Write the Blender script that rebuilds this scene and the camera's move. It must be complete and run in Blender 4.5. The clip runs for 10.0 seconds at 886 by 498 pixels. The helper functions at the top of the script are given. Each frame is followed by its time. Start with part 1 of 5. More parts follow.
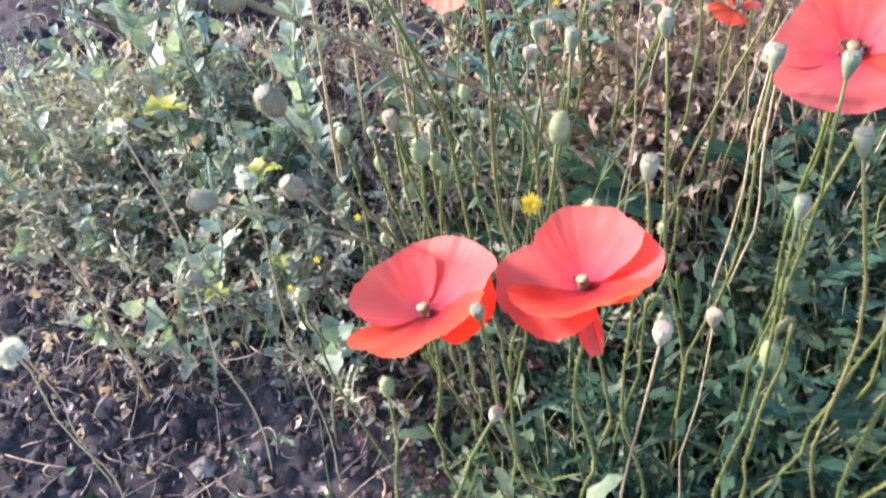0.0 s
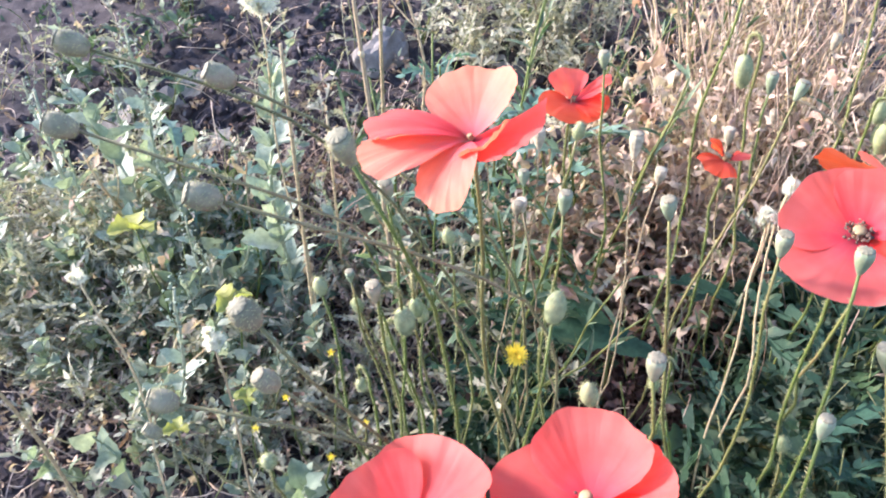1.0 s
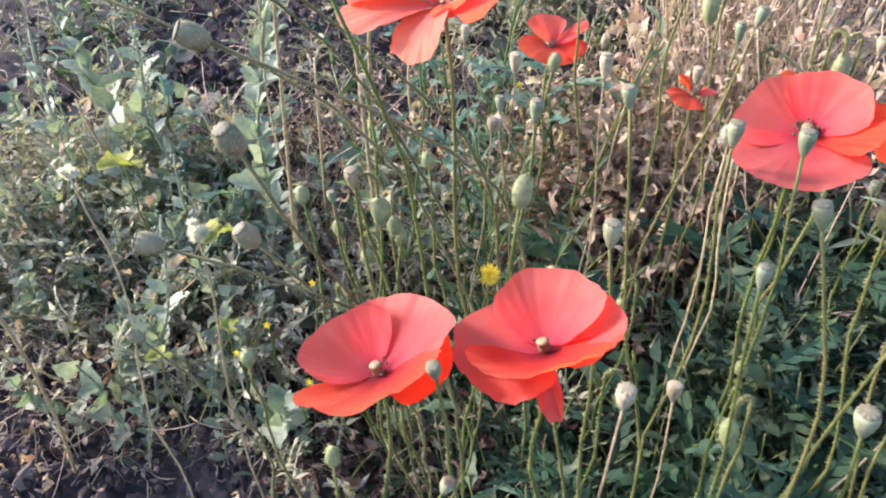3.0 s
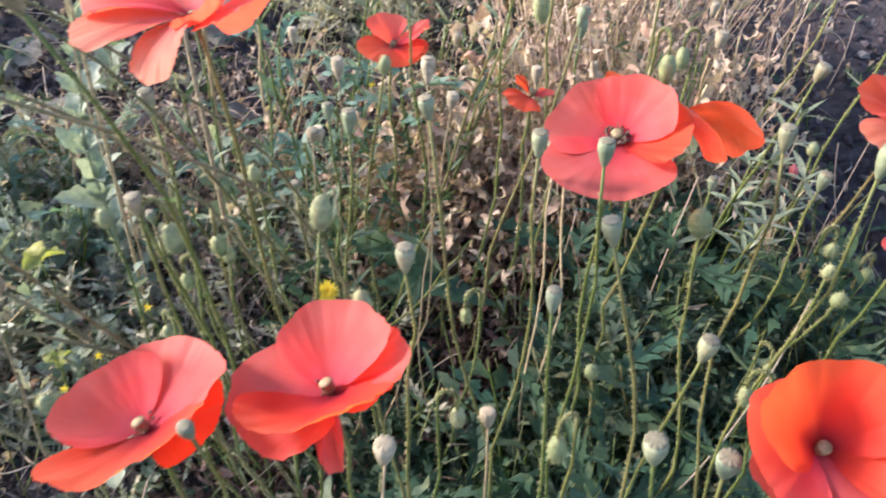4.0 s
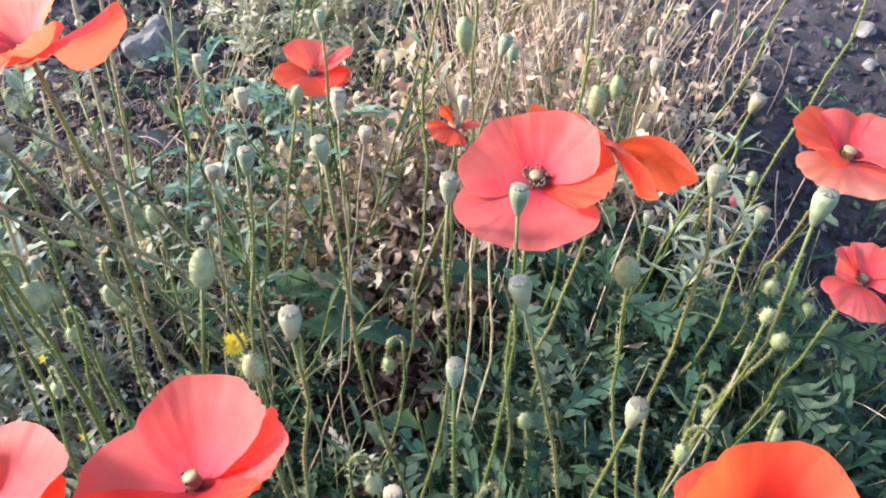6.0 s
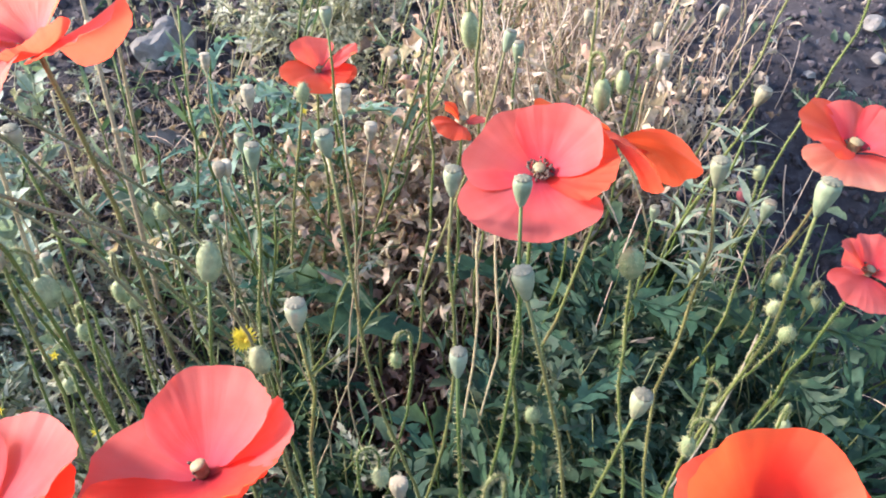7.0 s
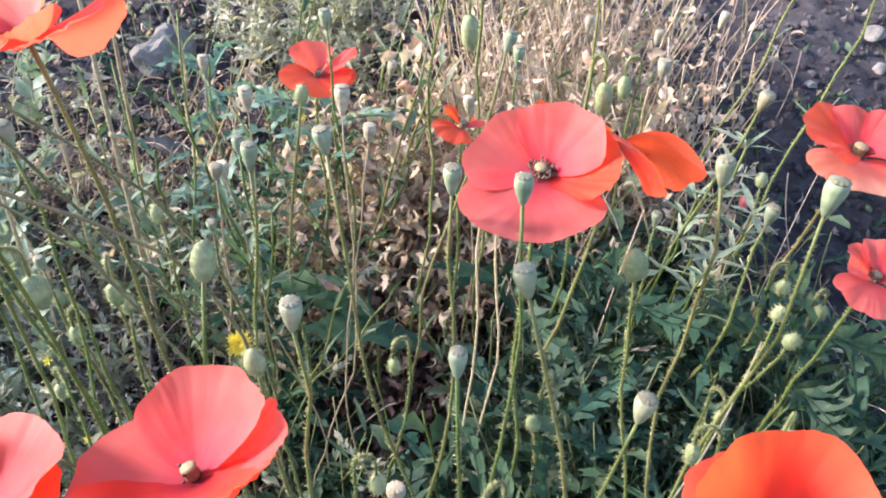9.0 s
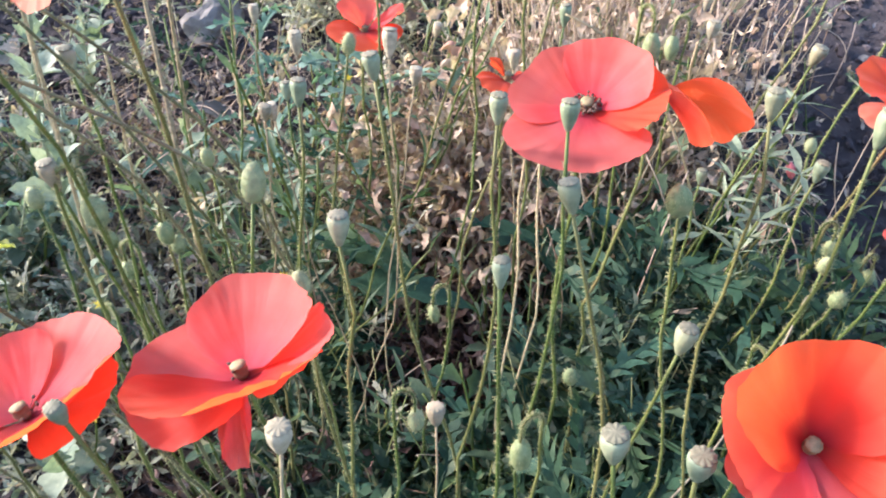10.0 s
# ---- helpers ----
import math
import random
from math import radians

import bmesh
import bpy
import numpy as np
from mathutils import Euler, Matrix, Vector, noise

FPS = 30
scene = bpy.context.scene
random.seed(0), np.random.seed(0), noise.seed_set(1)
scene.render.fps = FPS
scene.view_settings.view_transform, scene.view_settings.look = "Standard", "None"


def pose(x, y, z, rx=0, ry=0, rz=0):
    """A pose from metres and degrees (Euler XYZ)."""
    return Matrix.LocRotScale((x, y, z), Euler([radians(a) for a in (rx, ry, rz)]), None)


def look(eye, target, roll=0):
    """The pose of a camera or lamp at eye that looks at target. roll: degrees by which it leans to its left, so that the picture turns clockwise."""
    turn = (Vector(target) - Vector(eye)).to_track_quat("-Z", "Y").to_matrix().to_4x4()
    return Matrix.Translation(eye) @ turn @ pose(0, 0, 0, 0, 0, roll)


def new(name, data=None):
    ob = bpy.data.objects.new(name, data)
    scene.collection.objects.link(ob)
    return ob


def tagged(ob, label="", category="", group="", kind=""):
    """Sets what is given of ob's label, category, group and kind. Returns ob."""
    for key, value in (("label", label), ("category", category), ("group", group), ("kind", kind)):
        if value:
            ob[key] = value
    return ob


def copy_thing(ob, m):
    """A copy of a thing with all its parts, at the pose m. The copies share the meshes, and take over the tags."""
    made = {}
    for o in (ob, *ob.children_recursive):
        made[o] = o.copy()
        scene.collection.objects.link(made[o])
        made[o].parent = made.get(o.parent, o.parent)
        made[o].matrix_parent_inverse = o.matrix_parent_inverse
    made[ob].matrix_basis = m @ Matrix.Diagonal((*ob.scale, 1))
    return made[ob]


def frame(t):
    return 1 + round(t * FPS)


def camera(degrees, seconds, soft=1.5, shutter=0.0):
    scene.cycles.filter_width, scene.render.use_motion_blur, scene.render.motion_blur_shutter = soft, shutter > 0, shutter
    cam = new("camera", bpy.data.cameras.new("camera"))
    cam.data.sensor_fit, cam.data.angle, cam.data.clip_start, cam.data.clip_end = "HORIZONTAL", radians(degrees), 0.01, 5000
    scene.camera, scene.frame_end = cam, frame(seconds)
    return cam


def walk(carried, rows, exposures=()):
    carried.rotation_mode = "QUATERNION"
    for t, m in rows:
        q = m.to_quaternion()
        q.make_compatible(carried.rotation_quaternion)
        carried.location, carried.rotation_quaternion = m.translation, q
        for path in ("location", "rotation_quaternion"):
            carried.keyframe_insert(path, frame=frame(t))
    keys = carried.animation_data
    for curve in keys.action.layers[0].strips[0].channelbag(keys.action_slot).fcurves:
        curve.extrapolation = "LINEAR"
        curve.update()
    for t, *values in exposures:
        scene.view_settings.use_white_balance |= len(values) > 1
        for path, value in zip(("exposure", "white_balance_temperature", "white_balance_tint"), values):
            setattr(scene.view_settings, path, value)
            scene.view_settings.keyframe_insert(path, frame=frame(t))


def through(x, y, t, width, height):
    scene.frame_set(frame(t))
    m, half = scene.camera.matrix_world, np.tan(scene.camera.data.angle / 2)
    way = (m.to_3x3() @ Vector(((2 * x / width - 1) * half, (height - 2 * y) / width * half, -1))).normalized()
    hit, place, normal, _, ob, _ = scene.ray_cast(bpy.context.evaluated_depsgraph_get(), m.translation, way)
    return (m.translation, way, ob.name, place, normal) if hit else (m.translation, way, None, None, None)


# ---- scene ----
cam = camera(61.9, 10.0, soft=1.9, shutter=0.35)
PATH = [
    (0, (0.129, 0.101, 0.711), (0.004, 1.669, -0.523), -0.3),
    (0.5, (0.123, 0.125, 0.728), (0.006, 1.769, -0.405), 0.4),
    (1, (0.116, 0.152, 0.736), (0.066, 1.842, -0.333), 2.5),
    (1.5, (0.116, 0.157, 0.739), (0.104, 1.866, -0.299), 3.3),
    (2, (0.115, 0.153, 0.736), (0.098, 1.873, -0.285), 3.7),
    (2.2, (0.119, 0.146, 0.723), (0.058, 1.852, -0.319), 3.2),
    (3.3, (0.137, 0.096, 0.693), (0.175, 1.804, -0.347), 6.1),
    (3.5, (0.151, 0.105, 0.693), (0.263, 1.808, -0.349), 6.5),
    (4, (0.182, 0.132, 0.699), (0.388, 1.824, -0.347), 5.6),
    (4.5, (0.2, 0.171, 0.691), (0.522, 1.854, -0.34), 6.8),
    (5, (0.21, 0.177, 0.692), (0.534, 1.869, -0.324), 6.3),
    (5.5, (0.209, 0.172, 0.697), (0.528, 1.877, -0.298), 6.7),
    (7, (0.211, 0.164, 0.695), (0.502, 1.874, -0.301), 5.9),
    (7.5, (0.213, 0.16, 0.693), (0.463, 1.859, -0.332), 4.3),
    (8, (0.211, 0.153, 0.688), (0.454, 1.875, -0.299), 5.3),
    (8.5, (0.209, 0.158, 0.688), (0.484, 1.894, -0.267), 5.9),
    (9, (0.212, 0.167, 0.687), (0.504, 1.895, -0.278), 6.1),
    (9.5, (0.214, 0.161, 0.674), (0.469, 1.878, -0.318), 5.6),
    (10, (0.21, 0.151, 0.666), (0.402, 1.875, -0.329), 5.9),
]
SETTLE = pose(0, 0.2, 0, 10) @ pose(0, -0.2, -0.16, -14, 4.5) @ pose(-0.21, -0.45, 0)
walk(cam, [(t, SETTLE @ look(eye, target, roll)) for t, eye, target, roll in PATH],
     exposures=[(0, 2.10, 6000, 20), (1, 2.15, 5950, 20), (1.5, 1.79, 6050, 20), (2.2, 1.79, 6050, 20), (3.5, 1.68, 6350, 18), (4.5, 1.72, 6350, 17), (5.5, 1.95, 6050, 14), (7.5, 1.96, 6050, 14), (8.5, 1.97, 6050, 14), (10, 1.95, 6050, 15)])

# ---- light ----
SUN_AZIMUTH, SUN_HEIGHT = 284.0, 26.0      # degrees clockwise from +y, and above the horizon
world = bpy.data.worlds.new("sky")
scene.world = world
world.use_nodes = True
sky = world.node_tree.nodes.new("ShaderNodeTexSky")
sky.sky_type, sky.sun_disc = "NISHITA", False
sky.sun_elevation, sky.sun_rotation = radians(SUN_HEIGHT), radians(SUN_AZIMUTH)
background = world.node_tree.nodes["Background"]
background.inputs["Strength"].default_value = 0.15
world.node_tree.links.new(sky.outputs["Color"], background.inputs["Color"])
lamp = bpy.data.lights.new("sun", "SUN")
lamp.energy, lamp.angle, lamp.color = 3.7, radians(12.0), (1.0, 0.88, 0.74)
sun = new("sun", lamp)
a, h = radians(SUN_AZIMUTH), radians(SUN_HEIGHT)
TO_SUN = Vector((math.sin(a) * math.cos(h), math.cos(a) * math.cos(h), math.sin(h)))
sun.matrix_world = look(TO_SUN * 5, (0, 0, 0))

rng = random.Random(7)


# ---- materials ----
def graph(name):
    m = bpy.data.materials.new(name)
    m.use_nodes = True
    t = m.node_tree
    return m, t, t.nodes["Principled BSDF"], t.nodes["Material Output"]


def ramp(t, fac, *stops):
    r = t.nodes.new("ShaderNodeValToRGB")
    while len(r.color_ramp.elements) < len(stops):
        r.color_ramp.elements.new(0.5)
    for e, (at, c) in zip(r.color_ramp.elements, stops):
        e.position, e.color = at, (*c, 1)
    t.links.new(fac, r.inputs["Fac"])
    return r.outputs["Color"]


def grain(t, scale, detail=4.0, where="Object", rough=0.6):
    n, c = t.nodes.new("ShaderNodeTexNoise"), t.nodes.new("ShaderNodeTexCoord")
    n.inputs["Scale"].default_value, n.inputs["Detail"].default_value = scale, detail
    n.inputs["Roughness"].default_value = rough
    t.links.new(c.outputs[where], n.inputs["Vector"])
    return n.outputs["Fac"]


def mixed(t, kind, fac, a, b):
    m = t.nodes.new("ShaderNodeMix")
    m.data_type, m.blend_type = "RGBA", kind
    for socket, v in ((m.inputs["Factor"], fac), (m.inputs["A"], a), (m.inputs["B"], b)):
        if hasattr(v, "is_linked"):
            t.links.new(v, socket)
        else:
            socket.default_value = v if isinstance(v, float) else (*v, 1)
    return m.outputs["Result"]


def relief(t, height, strength, distance, shader):
    b = t.nodes.new("ShaderNodeBump")
    b.inputs["Strength"].default_value, b.inputs["Distance"].default_value = strength, distance
    t.links.new(height, b.inputs["Height"])
    t.links.new(b.outputs["Normal"], shader.inputs["Normal"])
    return b


def chance(t):
    return t.nodes.new("ShaderNodeObjectInfo").outputs["Random"]


def island(t):
    return t.nodes.new("ShaderNodeNewGeometry").outputs["Random Per Island"]


def thin(t, shader, out, color, share):
    """Adds light that comes through a thin sheet."""
    tr, mx = t.nodes.new("ShaderNodeBsdfTranslucent"), t.nodes.new("ShaderNodeMixShader")
    t.links.new(color, tr.inputs["Color"])
    mx.inputs["Fac"].default_value = share
    t.links.new(shader.outputs[0], mx.inputs[1])
    t.links.new(tr.outputs[0], mx.inputs[2])
    t.links.new(mx.outputs[0], out.inputs["Surface"])


def foliage(name, stops, share=0.35, rough=0.55, size=260.0, by=chance, spots=(0.30, 0.26, 0.13), gloss=0.35):
    """A leaf or stem: colour by plant, mottled, with dry spots, a little light coming through."""
    m, t, p, out = graph(name)
    base = ramp(t, by(t), *stops)
    mott = ramp(t, grain(t, size), (0.3, (0.62, 0.66, 0.62)), (0.7, (1.25, 1.2, 1.15)))
    col = mixed(t, "MULTIPLY", 1.0, base, mott)
    dry = ramp(t, grain(t, size * 0.25, 3.0), (0.60, (0, 0, 0)), (0.74, (0.8, 0.8, 0.8)))
    col = mixed(t, "MIX", dry, col, spots)
    t.links.new(col, p.inputs["Base Color"])
    p.inputs["Roughness"].default_value = rough
    p.inputs["Specular IOR Level"].default_value = gloss
    relief(t, grain(t, size * 2.2), 0.35, 0.0006, p)
    if share:
        thin(t, p, out, mixed(t, "MULTIPLY", 1.0, col, (1.15, 1.2, 0.75)), share)
    return m


def petal_material(name, low, high, through, heart):
    """Poppy petal: silky, with fine pleats that fan out from the base, darker at the heart; light glows through it orange."""
    m, t, p, out = graph(name)
    uv = t.nodes.new("ShaderNodeUVMap")
    part_xyz = t.nodes.new("ShaderNodeSeparateXYZ")
    t.links.new(uv.outputs["UV"], part_xyz.inputs[0])
    wide = t.nodes.new("ShaderNodeMapping")
    wide.inputs["Scale"].default_value = (15, 0.9, 1)
    t.links.new(uv.outputs["UV"], wide.inputs["Vector"])
    pleat = t.nodes.new("ShaderNodeTexNoise")
    pleat.inputs["Scale"].default_value, pleat.inputs["Detail"].default_value = 1.6, 5.0
    t.links.new(wide.outputs["Vector"], pleat.inputs["Vector"])
    cloud = t.nodes.new("ShaderNodeTexNoise")
    cloud.inputs["Scale"].default_value, cloud.inputs["Detail"].default_value = 3.0, 3.0
    t.links.new(uv.outputs["UV"], cloud.inputs["Vector"])
    body = ramp(t, cloud.outputs["Fac"], (0.3, low), (0.72, high))
    streak = ramp(t, pleat.outputs["Fac"], (0.30, (0.97, 0.92, 0.92)), (0.70, (1.02, 1.08, 1.08)))
    col = mixed(t, "MULTIPLY", 0.8, body, streak)
    # magenta towards the heart; the pale rim is sheen put into the colour
    heart_to_sheen = ramp(t, part_xyz.outputs["Y"], (0.08, (0.88, 0.48, 1.05)), (0.45, (1.0, 0.95, 1.10)), (0.98, (1.06, 1.45, 1.35)))
    col = mixed(t, "MULTIPLY", 1.0, col, heart_to_sheen)
    core = ramp(t, part_xyz.outputs["Y"], (0.02, (1, 1, 1)), (heart, (0.55, 0.55, 0.55)), (heart * 1.8, (0.22, 0.22, 0.22)), (heart * 4.0, (0, 0, 0)))
    col = mixed(t, "MIX", core, col, (0.20, 0.008, 0.035))
    t.links.new(col, p.inputs["Base Color"])
    p.inputs["Roughness"].default_value = 0.62
    p.inputs["Specular IOR Level"].default_value = 0.25
    p.inputs["Sheen Weight"].default_value = 0.12
    p.inputs["Sheen Roughness"].default_value = 0.4
    p.inputs["Sheen Tint"].default_value = (1, 0.75, 0.75, 1)
    relief(t, pleat.outputs["Fac"], 0.22, 0.002, p)
    thin(t, p, out, mixed(t, "MIX", core, through, (0.25, 0.01, 0.01)), 0.62)
    sheet = out.inputs["Surface"].links[0].from_socket
    clear, mx = t.nodes.new("ShaderNodeBsdfTransparent"), t.nodes.new("ShaderNodeMixShader")
    clear.inputs["Color"].default_value = (1.0, 0.45, 0.38, 1)
    mx.inputs["Fac"].default_value = 0.05
    t.links.new(sheet, mx.inputs[1])
    t.links.new(clear.outputs[0], mx.inputs[2])
    t.links.new(mx.outputs[0], out.inputs["Surface"])
    return m


petal_red = petal_material("poppy_petal", (0.80, 0.105, 0.100), (0.88, 0.17, 0.16), (0.95, 0.12, 0.055), 0.08)
petal_deep = petal_material("poppy_petal_deep", (0.82, 0.060, 0.030), (0.88, 0.11, 0.060), (0.97, 0.12, 0.025), 0.18)
petal_pale = petal_material("poppy_petal_faded", (0.90, 0.21, 0.145), (0.93, 0.32, 0.235), (0.95, 0.18, 0.08), 0.05)

stem_green = foliage("stem_green", ((0.0, (0.075, 0.115, 0.026)), (0.5, (0.125, 0.165, 0.040)), (1.0, (0.175, 0.155, 0.060))), 0.12, size=90, spots=(0.21, 0.13, 0.065))
stem_fine = foliage("stem_fine", ((0.0, (0.12, 0.17, 0.05)), (0.5, (0.18, 0.23, 0.08)), (1.0, (0.27, 0.26, 0.13))), 0.12, size=180, by=island)
stem_pale = foliage("stem_pale", ((0.0, (0.24, 0.29, 0.19)), (1.0, (0.36, 0.38, 0.28))), 0.12, 0.6, size=150)
hair_pale = foliage("hair_pale", ((0.0, (0.36, 0.38, 0.20)), (1.0, (0.46, 0.44, 0.26))), 0.3)
pod_green = foliage("pod_green", ((0.0, (0.27, 0.24, 0.16)), (0.35, (0.21, 0.255, 0.165)), (0.7, (0.23, 0.285, 0.205)), (1.0, (0.29, 0.31, 0.20))), 0.08, 0.5, size=150, spots=(0.30, 0.24, 0.16))
pod_cap = foliage("pod_cap", ((0.0, (0.15, 0.145, 0.10)), (1.0, (0.22, 0.20, 0.145))), 0.0, 0.7, size=400)
bud_green = foliage("bud_green", ((0.0, (0.22, 0.27, 0.13)), (1.0, (0.30, 0.33, 0.19))), 0.1, 0.6, size=200)
dry_pod = foliage("dry_pod", ((0.0, (0.29, 0.25, 0.18)), (1.0, (0.42, 0.37, 0.28))), 0.1, 0.75, size=220, spots=(0.26, 0.19, 0.15))
stem_olive = foliage("stem_olive", ((0.0, (0.115, 0.115, 0.052)), (1.0, (0.19, 0.17, 0.09))), 0.05, 0.65, size=90, spots=(0.16, 0.11, 0.07))
pod_grey = foliage("pod_grey", ((0.0, (0.19, 0.175, 0.115)), (0.5, (0.23, 0.215, 0.145)), (1.0, (0.27, 0.245, 0.165))), 0.06, 0.7, size=180, spots=(0.28, 0.21, 0.15))
debris = foliage("debris", ((0.0, (0.10, 0.082, 0.085)), (0.4, (0.20, 0.165, 0.165)), (0.75, (0.34, 0.30, 0.29)), (1.0, (0.24, 0.15, 0.13))), 0.05, 0.85, size=200, by=island, spots=(0.14, 0.10, 0.09))
stem_dry = foliage("stem_dry", ((0.0, (0.22, 0.17, 0.11)), (1.0, (0.34, 0.27, 0.17))), 0.1, 0.7, size=200, spots=(0.16, 0.11, 0.08))
brushwood = foliage("brushwood", ((0.0, (0.17, 0.125, 0.115)), (0.5, (0.33, 0.26, 0.235)), (1.0, (0.50, 0.42, 0.37))), 0.1, 0.8, size=200, by=island, spots=(0.20, 0.13, 0.11))
straw = foliage("straw", ((0.0, (0.40, 0.31, 0.19)), (0.5, (0.56, 0.46, 0.29)), (1.0, (0.34, 0.26, 0.17))), 0.15, 0.7, size=240, spots=(0.22, 0.15, 0.10))
straw_joined = foliage("straw_joined", ((0.0, (0.20, 0.13, 0.09)), (0.3, (0.38, 0.275, 0.215)), (0.6, (0.60, 0.49, 0.40)), (1.0, (0.46, 0.34, 0.275))), 0.15, 0.7, size=240, by=island, spots=(0.22, 0.15, 0.10))
straw_grey = foliage("straw_grey", ((0.0, (0.22, 0.19, 0.15)), (1.0, (0.28, 0.24, 0.19))), 0.1, 0.8, size=240, spots=(0.12, 0.09, 0.07))
withered = foliage("withered_leaf", ((0.0, (0.12, 0.075, 0.065)), (0.35, (0.38, 0.28, 0.225)), (0.7, (0.60, 0.485, 0.40)), (1.0, (0.40, 0.24, 0.195))), 0.3, 0.75, size=200, by=island, spots=(0.50, 0.40, 0.30))
# red-brown dead leaves, toned down to carry the shade under the overhang
rotten_shaded = foliage("rotten_leaf_shaded", ((0.0, (0.045, 0.026, 0.025)), (0.5, (0.105, 0.060, 0.055)), (0.85, (0.19, 0.115, 0.10)), (1.0, (0.30, 0.20, 0.18))), 0.15, 0.7, size=200, by=island, spots=(0.16, 0.10, 0.08))
withered_single = foliage("withered_leaf_single", ((0.0, (0.34, 0.26, 0.19)), (0.5, (0.52, 0.42, 0.31)), (1.0, (0.38, 0.28, 0.23))), 0.3, 0.75, size=200, spots=(0.50, 0.40, 0.30))
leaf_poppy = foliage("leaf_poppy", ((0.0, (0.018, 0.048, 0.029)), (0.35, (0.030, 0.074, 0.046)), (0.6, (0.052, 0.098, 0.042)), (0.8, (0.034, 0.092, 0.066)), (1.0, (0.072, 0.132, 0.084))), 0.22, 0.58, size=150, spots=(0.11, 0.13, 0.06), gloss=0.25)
leaf_teal = foliage("leaf_teal", ((0.0, (0.105, 0.195, 0.155)), (0.6, (0.155, 0.265, 0.215)), (1.0, (0.22, 0.32, 0.27))), 0.4, 0.55, size=150, spots=(0.14, 0.19, 0.11), gloss=0.3)
leaf_grey = foliage("leaf_grey", ((0.0, (0.20, 0.26, 0.21)), (0.5, (0.27, 0.335, 0.275)), (1.0, (0.37, 0.42, 0.36))), 0.3, 0.6, size=150, spots=(0.30, 0.30, 0.18))
leaf_weed = foliage("leaf_weed", ((0.0, (0.050, 0.095, 0.055)), (0.5, (0.095, 0.15, 0.09)), (1.0, (0.17, 0.22, 0.14))), 0.35, 0.55, size=200, spots=(0.28, 0.22, 0.12))
leaf_round = foliage("leaf_round", ((0.0, (0.145, 0.20, 0.145)), (0.5, (0.205, 0.27, 0.21)), (1.0, (0.31, 0.345, 0.28))), 0.35, 0.6, size=120, spots=(0.36, 0.34, 0.18))
leaf_whorl = foliage("leaf_whorl", ((0.0, (0.17, 0.23, 0.16)), (1.0, (0.29, 0.33, 0.25))), 0.3, 0.55, size=150, spots=(0.34, 0.34, 0.2))
# the two palest stops paint glints of light as scattered pale leaves
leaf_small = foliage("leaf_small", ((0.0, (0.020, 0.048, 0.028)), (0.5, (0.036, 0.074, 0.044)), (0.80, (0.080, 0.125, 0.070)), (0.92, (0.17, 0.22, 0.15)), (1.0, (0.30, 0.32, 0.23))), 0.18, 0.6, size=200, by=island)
leaf_pale = foliage("leaf_pale", ((0.0, (0.22, 0.215, 0.16)), (0.5, (0.35, 0.35, 0.27)), (1.0, (0.48, 0.45, 0.37))), 0.3, 0.65, size=200, by=island)
leaf_mauve = foliage("leaf_mauve", ((0.0, (0.16, 0.15, 0.145)), (0.5, (0.23, 0.22, 0.205)), (1.0, (0.30, 0.285, 0.26))), 0.15, 0.8, size=120, spots=(0.14, 0.12, 0.10))
leaf_yellow = foliage("leaf_yellow", ((0.0, (0.23, 0.28, 0.075)), (1.0, (0.36, 0.36, 0.10))), 0.4, 0.6, size=90, spots=(0.24, 0.34, 0.10))
yellow_ray = foliage("yellow_ray", ((0.0, (0.80, 0.62, 0.06)), (1.0, (0.85, 0.70, 0.10))), 0.3, 0.6, size=300, spots=(0.80, 0.55, 0.04))
fluff = foliage("fluff", ((0.0, (0.78, 0.76, 0.76)), (1.0, (0.82, 0.80, 0.80))), 0.4, 0.9, size=300, spots=(0.65, 0.62, 0.6))
ovary_pale = foliage("ovary_pale", ((0.0, (0.22, 0.17, 0.10)), (1.0, (0.28, 0.22, 0.12))), 0.0, 0.6, size=400)
anther_dark = foliage("anther_dark", ((0.0, (0.085, 0.05, 0.045)), (1.0, (0.15, 0.095, 0.07))), 0.0, 0.8, size=600, spots=(0.16, 0.12, 0.08))
bud_pink = foliage("bud_pink", ((0.0, (0.55, 0.12, 0.15)), (1.0, (0.6, 0.18, 0.2))), 0.3, 0.6, size=300, spots=(0.5, 0.3, 0.25))


def earth(name, lo, mid, hi, by=None, size=60.0):
    m, t, p, out = graph(name)
    col = ramp(t, grain(t, size, 8.0, rough=0.7), (0.30, lo), (0.52, mid), (0.72, hi))
    big = ramp(t, grain(t, 5.0, 3.0), (0.35, (0.72, 0.70, 0.70)), (0.65, (1.15, 1.12, 1.1)))
    col = mixed(t, "MULTIPLY", 1.0, col, big)
    if by:
        col = mixed(t, "MULTIPLY", 1.0, col, ramp(t, by(t), (0.0, (0.70, 0.68, 0.70)), (0.85, (1.10, 1.07, 1.07)), (1.0, (1.5, 1.46, 1.44))))
    t.links.new(col, p.inputs["Base Color"])
    p.inputs["Roughness"].default_value = 0.95
    p.inputs["Specular IOR Level"].default_value = 0.2
    relief(t, grain(t, size * 4, 8.0, rough=0.75), 0.9, 0.004, p)
    return m


soil = earth("soil", (0.037, 0.033, 0.037), (0.061, 0.054, 0.060), (0.108, 0.096, 0.104))
clod = earth("clod", (0.052, 0.046, 0.053), (0.086, 0.076, 0.085), (0.145, 0.130, 0.141), island, 90.0)
stone_grey = earth("stone_grey", (0.19, 0.175, 0.165), (0.27, 0.255, 0.24), (0.36, 0.34, 0.32), None, 45.0)


